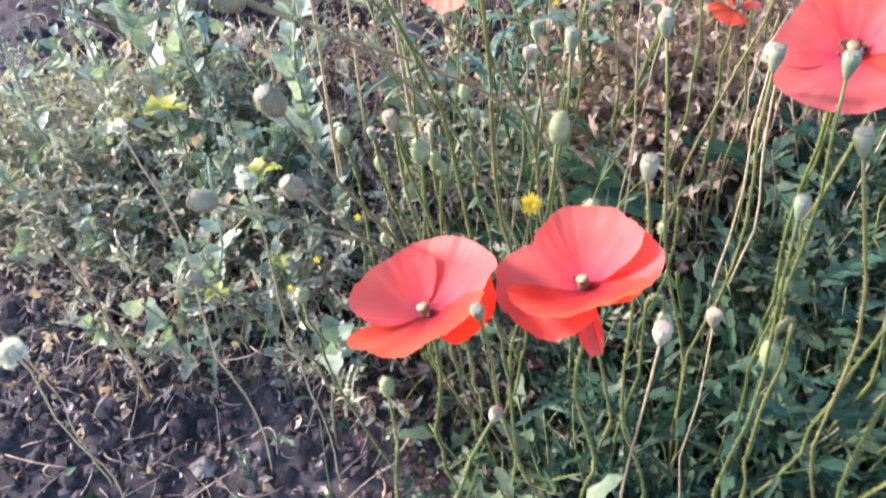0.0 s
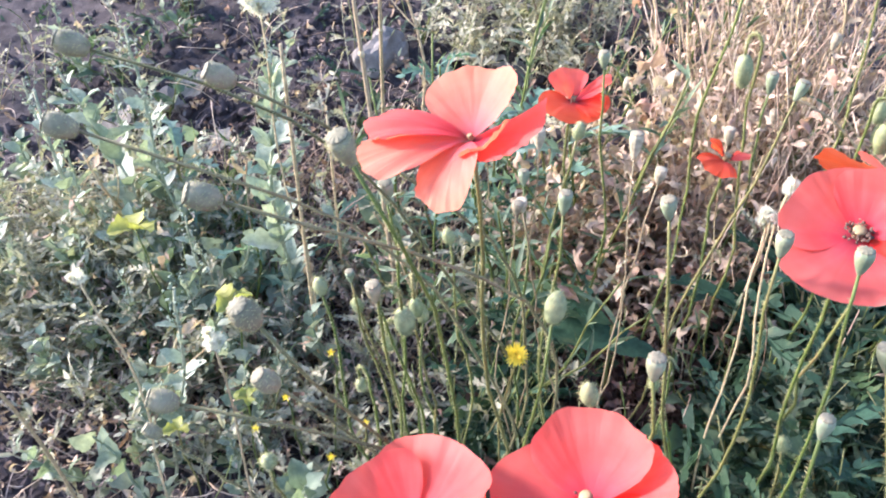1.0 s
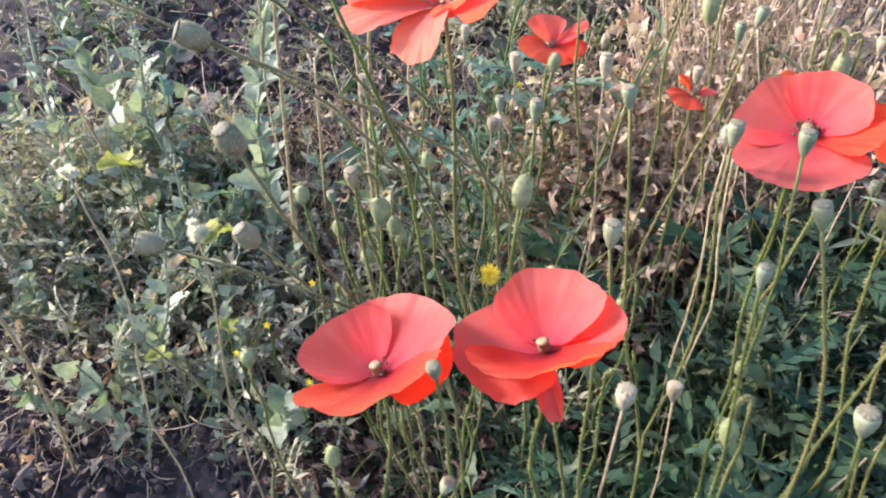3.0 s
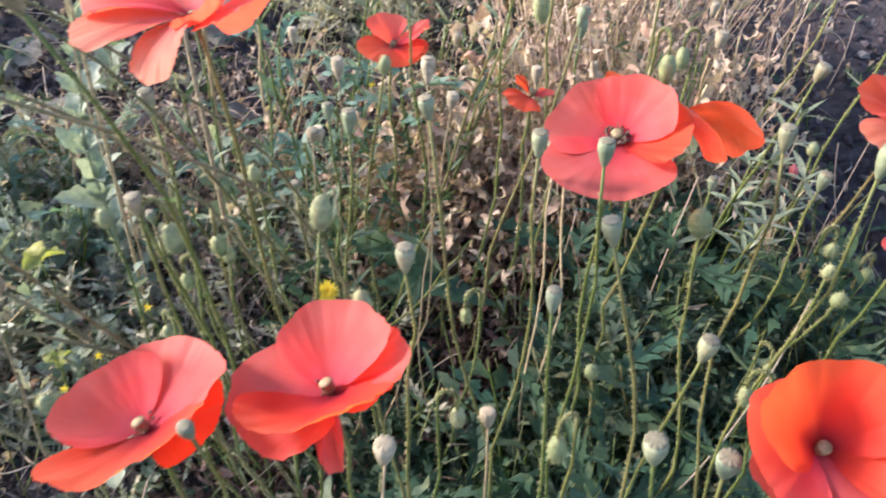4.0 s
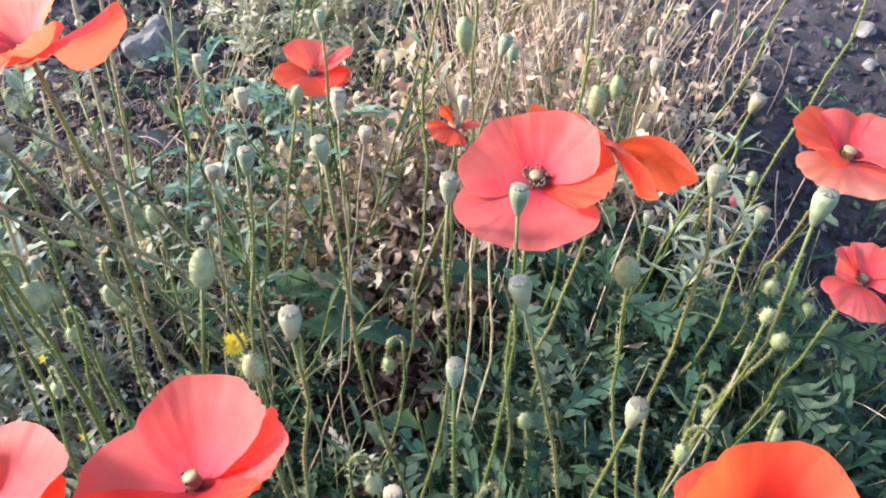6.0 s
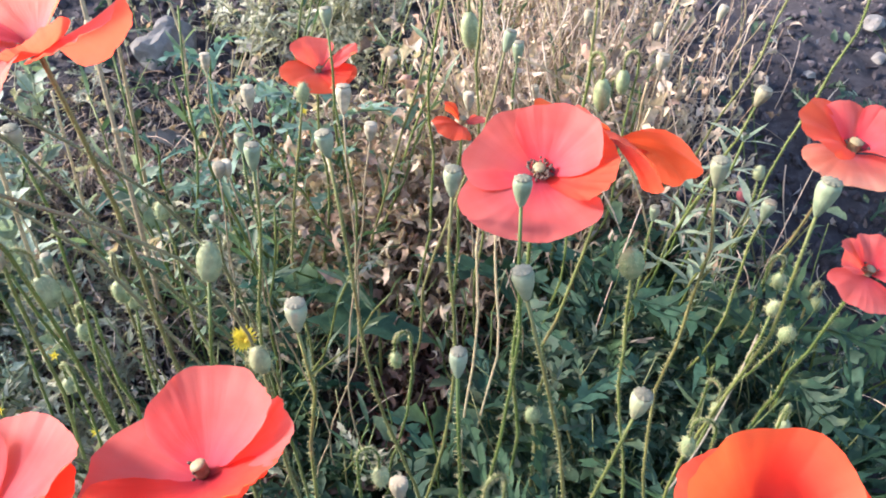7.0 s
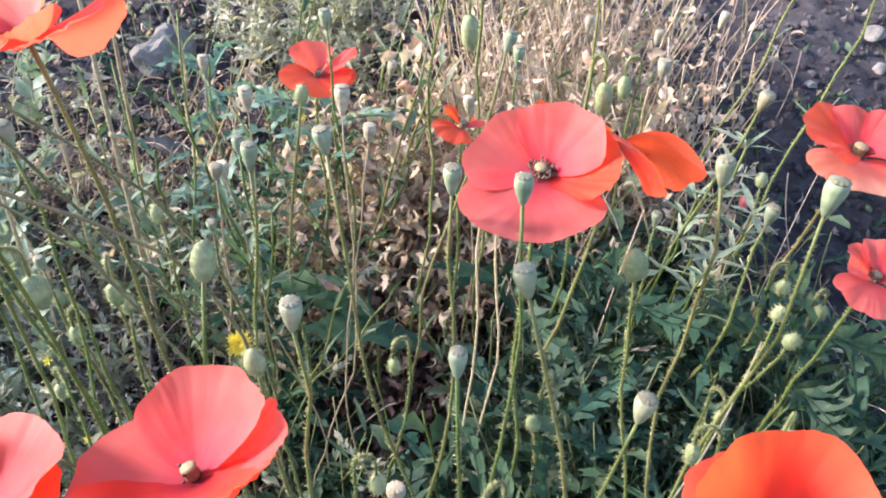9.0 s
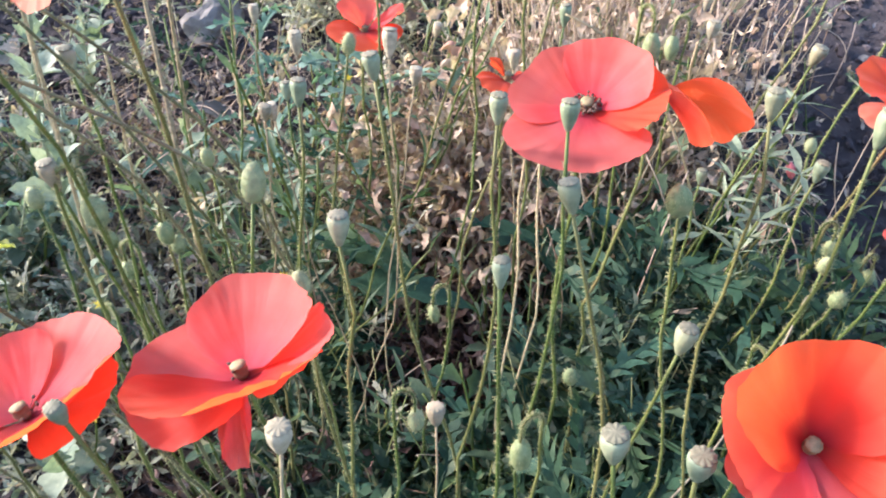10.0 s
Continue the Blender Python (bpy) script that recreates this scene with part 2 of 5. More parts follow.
# ---- shapes ----
def height(x, y):
    """The bank: a gentle slope that levels out far off, with lumps."""
    s = 0.095 * 2 * math.tanh(x / 2) + 0.335 * 1.6 * math.tanh((y - 0.2) / 1.6)
    lumps = noise.fractal(Vector((x * 7, y * 7, 3.1)), 0.9, 2.1, 4) * 0.012
    return s + lumps * math.exp(-3.0 * max(0, math.hypot(x, y - 0.35) - 1.25))


class Shape:
    """Vertices and faces that grow part by part."""

    def __init__(self):
        self.v, self.f, self.uv = [], [], []

    def add(self, verts, faces, m=None):
        n = len(self.v)
        self.v += [tuple(m @ Vector(p)) if m else tuple(p) for p in verts]
        self.f += [tuple(i + n for i in f) for f in faces]
        return self

    def mesh(self, name, material, smooth=True):
        me = bpy.data.meshes.new(name)
        me.from_pydata(self.v, [], self.f)
        me.materials.append(material)
        if smooth:
            me.polygons.foreach_set("use_smooth", [True] * len(me.polygons))
        if self.uv:
            layer = me.uv_layers.new(name="UVMap")
            for loop in me.loops:
                layer.data[loop.index].uv = self.uv[loop.vertex_index]
        me.update()
        return me


def tube(points, radii, sides=6):
    verts, faces = [], []
    pts = [Vector(p) for p in points]
    side = None
    for i, p in enumerate(pts):
        d = (pts[min(i + 1, len(pts) - 1)] - pts[max(i - 1, 0)]).normalized()
        ref = side if side else (Vector((1, 0, 0)) if abs(d.x) < 0.8 else Vector((0, 1, 0)))
        u = (ref - d * ref.dot(d)).normalized()
        w = d.cross(u)
        side = u
        r = radii[i] if isinstance(radii, (list, tuple)) else radii
        for k in range(sides):
            q = 2 * math.pi * k / sides
            verts.append(p + (u * math.cos(q) + w * math.sin(q)) * r)
    for i in range(len(pts) - 1):
        for k in range(sides):
            a, b = i * sides + k, i * sides + (k + 1) % sides
            faces.append((a, b, b + sides, a + sides))
    faces.append(tuple(range(sides))[::-1])
    faces.append(tuple(range((len(pts) - 1) * sides, len(pts) * sides)))
    return verts, faces


def bezier(a, b, c, n):
    a, b, c = Vector(a), Vector(b), Vector(c)
    return [(a * (1 - s) ** 2 + b * 2 * s * (1 - s) + c * s * s) for s in (i / (n - 1) for i in range(n))]


def bristles(points, radius, count, length, r, lo=0.0, hi=1.0):
    """Fine hairs that stand off a stem."""
    s = Shape()
    pts = [Vector(p) for p in points]
    for _ in range(count):
        k = (lo + (hi - lo) * r.random()) * (len(pts) - 1)
        i = min(int(k), len(pts) - 2)
        p = pts[i].lerp(pts[i + 1], k - i)
        d = (pts[i + 1] - pts[i]).normalized()
        o = Vector((r.gauss(0, 1), r.gauss(0, 1), r.gauss(0, 1)))
        o = (o - d * o.dot(d)).normalized()
        w = d.cross(o) * 0.00011
        root = p + o * radius * 0.7
        tip = root + (o + d * r.uniform(-0.2, 0.5)) * length * r.uniform(0.6, 1.2)
        s.add([root + w, root - w * 0.5 + d * 0.0002, root - w * 0.5 - d * 0.0002, tip], [(0, 1, 3), (1, 2, 3), (2, 0, 3)])
    return s


def lathe(profile, sides, ribs=0, depth=0.0):
    """A turned body along z from (radius, height) pairs, with shallow ribs."""
    verts, faces = [], []
    for j, (r, z) in enumerate(profile):
        for k in range(sides):
            q = 2 * math.pi * k / sides
            rr = r * (1 + depth * math.cos(ribs * q)) if ribs else r
            verts.append((rr * math.cos(q), rr * math.sin(q), z))
    for j in range(len(profile) - 1):
        for k in range(sides):
            a, b = j * sides + k, j * sides + (k + 1) % sides
            faces.append((a, b, b + sides, a + sides))
    faces.append(tuple(range(sides))[::-1])
    faces.append(tuple(range((len(profile) - 1) * sides, len(profile) * sides)))
    return verts, faces


def blade(length, half, lobes=0, cut=0.0, fold=0.25, droop=0.6, curl=0.0, n=10, tip=1.0, seed=0, twist=0.0):
    """A leaf that lies along +y from its foot: outline with lobes or teeth, folded along the midrib, arching down."""
    r = random.Random(seed)
    verts, faces = [], []
    y = z = 0.0
    step = length / n
    for i in range(n + 1):
        s = i / n
        w = half * (math.sin(math.pi * min(1, s ** 0.75 * 0.97 + 0.03)) ** 0.8) * tip if i < n else half * 0.03
        if s < 0.15:
            w = max(w * 0.5, half * 0.10)
        if lobes:
            w *= 1 - cut * (0.5 + 0.5 * math.cos(2 * math.pi * lobes * s)) * (0.8 + 0.4 * r.random())
        a = 0.35 - droop * s * 1.6 + curl * s * s
        if i:
            y += step * math.cos(a)
            z += step * math.sin(a)
        tw = twist * s
        for k in (-1, 0, 1):
            x = k * w * (0.85 + 0.3 * r.random())
            fwd = abs(k) * w * (0.25 if lobes else 0.0)
            up = abs(k) * w * fold + r.uniform(-1, 1) * half * 0.06
            verts.append((x * math.cos(tw) - up * math.sin(tw), y + fwd, z + up * math.cos(tw) + x * math.sin(tw)))
    for i in range(n):
        for k in (0, 1):
            a = i * 3 + k
            faces.append((a, a + 1, a + 4, a + 3))
    return verts, faces


def pinnate(length, half, pairs, seed, droop=0.5, fold=0.2, twist=0.0, broad=1.0):
    """A deeply cut leaf along +y: a narrow midrib with pairs of pointed, toothed lobes."""
    r = random.Random(seed)
    verts, faces = [], []
    spine = []
    y = z = 0.0
    for i in range(pairs * 2 + 1):
        s = i / (pairs * 2)
        spine.append((s, Vector((0, y, z)), 0.35 - droop * s * 1.6))
        y += length / (pairs * 2) * math.cos(spine[-1][2])
        z += length / (pairs * 2) * math.sin(spine[-1][2])
    for s, p, a in spine:
        w = half * (0.13 - 0.07 * s) * broad ** 2
        verts += [p + Vector((-w, 0, w * .3)), p + Vector((w, 0, w * .3))]
    for i in range(pairs * 2):
        faces.append((2 * i, 2 * i + 1, 2 * i + 3, 2 * i + 2))
    step = length / pairs
    for i, (s, p, a) in enumerate(spine):
        if i % 2 == 0 and i < pairs * 2 or s < .14:
            continue
        for side in ((-1, 1) if i < pairs * 2 else (0,)):
            reach = half * math.sin(math.pi * min(1, .12 + .80 * s ** .8)) ** .7 * r.uniform(.75 - .25 * (broad > 1), 1.2 + .15 * (broad > 1))
            q = twist * s + r.gauss(0, .15)
            if side:
                lead = radians(r.uniform(38, 62) if broad == 1 else r.uniform(24, 72))
                d = Vector((side * math.cos(lead), math.sin(lead) * math.cos(a), math.sin(lead) * math.sin(a) + fold + side * q))
            else:
                d, reach = Vector((0, math.cos(a), math.sin(a))), step * 1.1
            e = Vector((0, math.cos(a), math.sin(a))) if side else Vector((1, 0, 0))
            w = step * r.uniform(.28, .42) * broad
            n = len(verts)
            sag = Vector((0, 0, -reach * (r.uniform(.05, .25) if broad == 1 else r.uniform(-.35, .65))))
            verts += [p - e * w * .8, p + e * w * .8, p + d * reach * .5 - e * w * 1.15, p + d * reach * .5 + e * w * .75,
                      p + d * reach * .62 - e * w * .35, p + d * reach * .66 + e * w * .5, p + d * reach + sag]
            faces += [(n, n + 1, n + 3, n + 2), (n + 2, n + 3, n + 5, n + 4), (n + 4, n + 5, n + 6)]
    return verts, faces


def part(name, data, material, parent, label="", kind=""):
    """Links a Shape, or a mesh that is shared, as one mesh under a thing or a part."""
    me = data.mesh(name, material) if isinstance(data, Shape) else data
    ob = new(name, me)
    ob.parent = parent
    return tagged(ob, label, kind=kind)


def thing(name, x, y, z, label, category, group=""):
    ob = new(name)
    ob.location = (x, y, z)
    ob.empty_display_size = 0.01
    return tagged(ob, label, category, group)


def upright(direction):
    return Vector((0, 0, 1)).rotation_difference(Vector(direction)).to_matrix().to_4x4()


# ---- ground ----
def spread(inner, step, outer):
    c = [i * step for i in range(int(inner / step) + 1)]
    g = step
    while c[-1] < outer:
        g *= 1.35
        c.append(c[-1] + g)
    return [-v for v in c[:0:-1]] + c


def make_ground():
    xs = spread(1.15, 0.011, 900)
    ys = [v + 0.35 for v in xs]
    verts = []
    for y in ys:
        for x in xs:
            z = height(x, y)
            if abs(x) < 1.6 and abs(y - 0.35) < 1.6:
                q = Vector((x * 42, y * 42, 0.0))
                z += 0.0055 * noise.noise(q) + 0.0035 * noise.noise(q * 2.3) + 0.0022 * abs(noise.noise(q * 5.1))
            verts.append((x, y, z))
    n = len(xs)
    faces = [(j * n + i, j * n + i + 1, (j + 1) * n + i + 1, (j + 1) * n + i) for j in range(len(ys) - 1) for i in range(n - 1)]
    me = bpy.data.meshes.new("ground")
    me.from_pydata(verts, [], faces)
    me.materials.append(soil)
    me.polygons.foreach_set("use_smooth", [True] * len(me.polygons))
    me.update()
    tagged(new("ground", me), "dark crumbly grey-brown soil on a gentle bank", "ground", kind="structure")


make_ground()


# ---- poppies ----
def petal_shape(az, length, start, end, span, ruffle, skew, seed, curl=0.0):
    """One petal as a fan from the heart: az and span in degrees round the axis, start and end the angles by which it leans out from the axis."""
    r = random.Random(seed)
    nu, nv = 44, 18
    p1, p2, p3 = (r.uniform(0, 6.28) for _ in range(3))
    s = Shape()
    for j in range(nv + 1):
        v = j / nv
        for i in range(nu + 1):
            u = 2 * i / nu - 1
            reach = 1 - (0.28 * abs(u) ** 4 + 0.22 * abs(u) ** 12 if span > 45 else 0.55 * abs(u) ** 2.4) + 0.030 * math.sin(5 * u + p1) + 0.035 * noise.noise(Vector((u * 5, seed + 0.5, 3.0))) + 0.012 * math.sin(13 * u + p2) + 0.010 * noise.noise(Vector((u * 18, seed, 0)))
            out_r = up = 0.0
            m = 12
            for k in range(m):
                q = v * reach * (k + 0.5) / m
                th = start + (end - start) * q + curl * q ** 4 + skew * max(0, u) ** 2 * q + ruffle * 16 * q * q * math.sin(3.4 * u + p3)
                out_r += math.sin(radians(th)) * v * reach / m
                up += math.cos(radians(th)) * v * reach / m
            wave = ruffle * 0.075 * v ** 2 * (math.sin(7 * u + p2) + 0.6 * math.sin(12 * u + p1))
            crease = 0.026 * v * v * (noise.noise(Vector((u * 5, v * 1.6, seed))) + 0.40 * noise.noise(Vector((u * 11, v * 2.4, seed)))) + 0.030 * v ** 3 * noise.noise(Vector((u * 21, v * 1.8, seed)))
            a = radians(az + span * u * (0.7 + 0.3 * min(1, v * 2)))
            th = radians(start + (end - start) * v)
            out_r += -(wave + crease) * math.cos(th)
            up += (wave + crease) * math.sin(th)
            s.v.append((length * out_r * math.cos(a), length * out_r * math.sin(a), length * up))
            s.uv.append((0.5 + 0.5 * u + seed * 1.37, v * reach))
    for j in range(nv):
        for i in range(nu):
            a = j * (nu + 1) + i
            s.f.append((a, a + 1, a + nu + 2, a + nu + 1))
    return s


def stalk(base, top, thick, seed, lift=0.0, n=14, end=None):
    """The line of a stem from the soil to its head, a little crooked."""
    r = random.Random(seed)
    b, t = Vector(base), Vector(top)
    mid = b.lerp(t, 0.5) + Vector((r.uniform(-0.012, 0.012), r.uniform(-0.012, 0.012), lift))
    if end:
        mid = t - Vector(end).normalized() * (t - b).length * 0.5
    pts = bezier(b, mid, t, n)
    p, q = r.uniform(0, 6.28), r.uniform(0, 6.28)
    for i in range(1, n - 1):
        s = i / (n - 1)
        w = 0.017 * (t - b).length * math.sin(math.pi * s)
        pts[i] += Vector((w * math.sin(9 * s + p) + r.gauss(0, 0.0009), w * math.sin(8 * s + q) + r.gauss(0, 0.0009), 0))
    return pts, [thick * (1.25 - 0.35 * i / (n - 1)) for i in range(n)]


def poppy(x, y, z, bx, by, axis, petals, material, label, seed, stamens=34, end=None, ovary=0.0042):
    """An open poppy: stem with bristles, four petals, seed vessel, stamens."""
    bz = height(bx, by)
    root = thing("poppy", bx, by, bz, label, "poppy", "poppies")
    top = Vector((x - bx, y - by, z - bz))
    pts, radii = stalk((0, 0, -0.01), top, 0.00100, seed, end=end)
    part("stem", Shape().add(*tube(pts, radii, 7)), stem_green, root)
    part("bristles", bristles(pts, 0.0010, 800, 0.0022, random.Random(seed), 0.05, 0.98), hair_pale, root, "fine pale bristles", "stuff")
    turn = Matrix.Translation(top) @ upright(axis)
    for k, p in enumerate(petals):
        s = petal_shape(*p[:7], seed * 10 + k, *p[7:])
        s.v = [tuple(turn @ Vector(q)) for q in s.v]
        part("petal", s, material[k] if isinstance(material, (list, tuple)) else material, root)
    w = ovary
    body = Shape().add(*lathe([(w * .4, 0), (w * .8, w * .5), (w * .95, w * 1.2), (w * .8, w * 1.9), (w * .98, w * 2.0), (w * .98, w * 2.2), (w * .5, w * 2.4), (w * .1, w * 2.45)], 24, 10, 0.05), turn)
    part("seed_vessel", body, ovary_pale, root, "tan seed vessel")
    if stamens:
        s, r = Shape(), random.Random(seed + 5)
        for _ in range(stamens):
            q, o = 1.1 * r.randrange(6) + r.gauss(0, .25), r.uniform(0.9, 2.3) * w
            foot = Vector((math.cos(q) * w * .6, math.sin(q) * w * .6, w * .2))
            head = Vector((math.cos(q) * o, math.sin(q) * o, w * r.uniform(1.0, 2.1)))
            s.add(*tube([foot, foot.lerp(head, .5) + Vector((0, 0, .0005)), head], .00012, 3), turn)
            s.add(*lathe([(.0002, -.0009), (.0007, 0), (.0002, .0009)], 6), turn @ Matrix.Translation(head) @ upright((r.gauss(0, 1), r.gauss(0, 1), 1)))
        part("stamen_tuft", s, anther_dark, root, "dark stamens", "stuff")
    return root


# two wide open flowers that touch
poppy(-0.067, -0.051, 0.311, -0.085, 0.041, (-0.28, 0.03, 1), [
    (145, .0345, 72, 49, 75, .25, -6), (57, .0395, 76, 64, 74, .5, 1), (359, .0335, 90, 74, 62, .3, -1), (281, .0419, 75, 57, 82, .35, -13)],
    [petal_red, petal_red, petal_deep, petal_deep], "open red poppy with a wide cupped flower on a bristly stem", 11, 5, ovary=.0027)
poppy(0.001, -0.042, 0.319, 0.020, 0.049, (-0.27, 0.05, 1), [
    (194, .0385, 84, 65, 90, .3, 6), (70, .0370, 70, 45, 79, .3, 5), (351, .0374, 81, 55, 53, .4, 12), (273, .0418, 77, 42, 88, .25, 34), (270, .0330, 80, 134, 17, .5, 20)],
    [petal_red, petal_red, petal_red, petal_deep, petal_red], "open red poppy, one petal lobe hanging down, on a bristly stem", 12, 4, ovary=.0027)
# large flower, pods standing before it
poppy(0.134, 0.081, 0.3585, 0.150, 0.129, (-0.17, -0.39, 1), [
    (116, .0364, 86, 71, 84, .25, 4), (40, .0345, 64, 54, 76, .3, 1), (342, .0366, 68, 67, 55, .4, 4), (243, .0408, 84, 80, 80, .25, -7)],
    [petal_red, petal_red, petal_deep, petal_red], "large open red poppy with dark stamens, seen into the cup", 13, 70, ovary=.0030)
# deep red cup near the eye
poppy(0.1745, -0.075, 0.318, 0.200, 0.013, (-0.11, -0.55, 1), [
    (97, .0370, 49, 41, 122, .2, 6), (178, .0330, 73, 50, 84, .2, 20), (12, .0350, 60, 46, 82, .4, 6), (258, .0320, 83, 63, 88, .25, 2)],
    [petal_deep, petal_red, petal_deep, petal_red], "deep scarlet poppy, a cup with dark blotches at its heart", 14, 0, ovary=.0026)
# faded flower high on a tall stem
poppy(-0.0440, 0.0320, 0.4370, -0.035, 0.165, (-0.33, -0.11, 1), [
    (62, .0301, 55, 55, 85, .25, 14), (196, .0445, 58, 92, 34, .25, 17), (246, .0370, 64, 133, 41, .2, -40), (359, .0305, 92, 70, 80, .3, 190), (305, .0210, 100, 30, 55, .3, 0), (172, .0430, 44, 96, 30, .25, -14)],
    [petal_pale, petal_pale, petal_pale, petal_red, petal_red, petal_red], "faded salmon poppy with drooping petals on a tall stem", 15, 0, ovary=.0012)
# small one far behind
poppy(0.022, 0.331, 0.313, 0.015, 0.352, (0.1, -0.25, 1), [
    (128, .0280, 40, 64, 88, .3, 0), (268, .0310, 70, 92, 118, .45, 0), (18, .0340, 60, 50, 30, .5, 0), (330, .0270, 66, 88, 50, .4, 0)],
    [petal_red, petal_deep, petal_red, petal_deep], "small red poppy among dry stalks", 16, 8, ovary=.0022)
# open flower that faces away
poppy(0.1950, 0.166, 0.3330, 0.180, 0.253, (0.75, 0.62, 0.85), [
    (80, .0320, 66, 74, 88, .25, 0), (348, .0560, 52, 112, 62, .25, 0), (182, .0480, 100, 100, 60, .3, 0), (300, .0440, 84, 128, 74, .25, 6)],
    [petal_red, petal_deep, petal_deep, petal_deep], "orange-red poppy turned away, seen from the side", 17, 0, end=(0.2, 0.4, 0.8), ovary=.002)
# ragged flower with few petals left
poppy(0.119, 0.241, 0.310, 0.125, 0.273, (0.15, -0.3, 1), [
    (232, .0235, 62, 96, 62, .5, 0), (150, .0190, 40, 66, 36, .6, 0), (8, .0170, 60, 82, 30, .4, 0)],
    [petal_deep, petal_deep, petal_red], "ragged orange poppy that has lost petals", 18, 6, ovary=.0026)
# two at the edge of the clump
poppy(0.351, 0.175, 0.316, 0.300, 0.203, (0.05, -0.25, 1), [
    (165, .0430, 45, 84, 74, .4, 0), (60, .0340, 42, 74, 88, .5, 0), (350, .0400, 42, 80, 80, .4, 0), (250, .0400, 70, 100, 84, .3, 0)],
    [petal_deep, petal_red, petal_red, petal_pale], "open red poppy with a dark heart beside bare soil", 19, 30)
poppy(0.331, 0.102, 0.278, 0.290, 0.146, (0.1, -0.35, 1), [
    (160, .0250, 42, 80, 56, .7, 0), (60, .0235, 38, 72, 80, .5, 0), (350, .0270, 40, 76, 74, .5, 0), (235, .0285, 68, 105, 66, .4, 0)],
    petal_red, "small red poppy with crumpled petals on a thin stem", 20, 14, ovary=.0028)


# ---- pods and buds ----
def hairs_on(prof, m, parent, seed, count, length):
    """Short bristles on a turned body."""
    s, r = Shape(), random.Random(seed)
    n = len(prof) - 1
    for _ in range(count):
        k, q = r.uniform(.08, .95), r.uniform(0, 6.283)
        i = min(int(k * n), n - 1)
        rr = prof[i][0] + (prof[i + 1][0] - prof[i][0]) * (k * n - i)
        zz = prof[i][1] + (prof[i + 1][1] - prof[i][1]) * (k * n - i)
        o = Vector((math.cos(q), math.sin(q), r.uniform(-.2, .6)))
        p = Vector((math.cos(q) * rr, math.sin(q) * rr, zz))
        e = Vector((-math.sin(q), math.cos(q), 0)) * .00016
        s.add([p + e, p - e, p + Vector((0, 0, .0002)), p + o * length], [(0, 1, 3), (1, 2, 3), (2, 0, 3)], m)
    part("bristles", s, hair_pale, parent, "short pale bristles", "stuff")


def head_of_pod(w, l, m, root, dry=False, hairy=0, egg=False):
    """A ribbed urn with a flat rayed cap."""
    h = w * 0.5
    prof = [(h * .22, 0), (h * .34, l * .05), (h * .52, l * .17), (h * .77, l * .38), (h * .95, l * .60), (h * 1.0, l * .73), (h * .97, l * .83), (h * .84, l * .91)]
    if egg:
        prof = [(h * .22, 0), (h * .50, l * .05), (h * .74, l * .17), (h * .94, l * .36), (h * 1.0, l * .54), (h * .96, l * .70), (h * .85, l * .84), (h * .70, l * .92)]
    body = part("pod", Shape().add(*lathe(prof, 30, 10, .018 if not dry else .05), m), dry_pod if dry else pod_grey if egg else pod_green, root)
    k = 1.04 if dry else .80 if egg else .96
    cap = [(h * .55, l * .91), (h * .82 * k, l * .915), (h * .95 * k, l * .935), (h * .90 * k, l * .96), (h * .55 * k, l * .985), (h * .08, l * 1.0)]
    verts, faces = lathe(cap, 40, 10, .06)
    verts = [(x, y, z + w * .014 * math.cos(10 * math.atan2(y, x)) * min(1, math.hypot(x, y) / h * 1.5) if z > l * .92 else z) for x, y, z in verts]
    s = Shape().add(verts, faces, m)
    part("pod_cap", s, dry_pod if dry else pod_cap, body, "flat rayed cap")
    if hairy:
        hairs_on(prof, m, body, hairy, 180, .0012)


SEED = [100]


def pod(x, y, z, bx, by, w, l, dry=False, lift=0.0, end=None):
    """A poppy seed pod; x, y, z is the middle of the pod."""
    w = w * (1.0 if end and end[2] < .95 else .82)
    SEED[0] += 1
    bz = height(bx, by)
    root = thing("poppy_pod", bx, by, bz, "dry pale brown poppy seed pod on a straw-coloured stem" if dry else "unripe green poppy seed pod on a bristly stem", "seed pod", "dry pods" if dry else "green pods")
    mid = Vector((x - bx, y - by, z - bz))
    d = Vector(end).normalized() if end else (mid.normalized() + Vector((rng.gauss(0, .12), rng.gauss(0, .12), 0.5))).normalized()
    foot = mid - d * l * 0.5
    pts, radii = stalk((0, 0, -0.01), foot, 0.00055 if dry else 0.0008 if end and end[2] < .95 else 0.00084, SEED[0], lift, end=d)
    part("stem", Shape().add(*tube(pts, radii, 7)), stem_dry if dry else stem_olive if end and end[2] < .95 else stem_green, root)
    if not dry:
        part("bristles", bristles(pts, 0.0008, 750, 0.0020, random.Random(SEED[0]), 0.1, 0.97), hair_pale, root, "fine pale bristles", "stuff")
    head_of_pod(w, l, Matrix.Translation(foot) @ upright(d), root, dry, SEED[0] if end else 0, bool(end) and end[2] < .95)


def dry(*a):
    pod(*a, dry=True)


def bud_body(w, l, m, root, seed):
    h = w * .5
    prof = [(h * .2, 0), (h * .62, l * .08), (h * .93, l * .28), (h * 1.0, l * .50), (h * .88, l * .72), (h * .55, l * .91), (h * .12, l)]
    b = part("bud", Shape().add(*lathe(prof, 22, 2, .05), m), bud_green, root)
    hairs_on(prof, m, b, seed, 130, .0024)


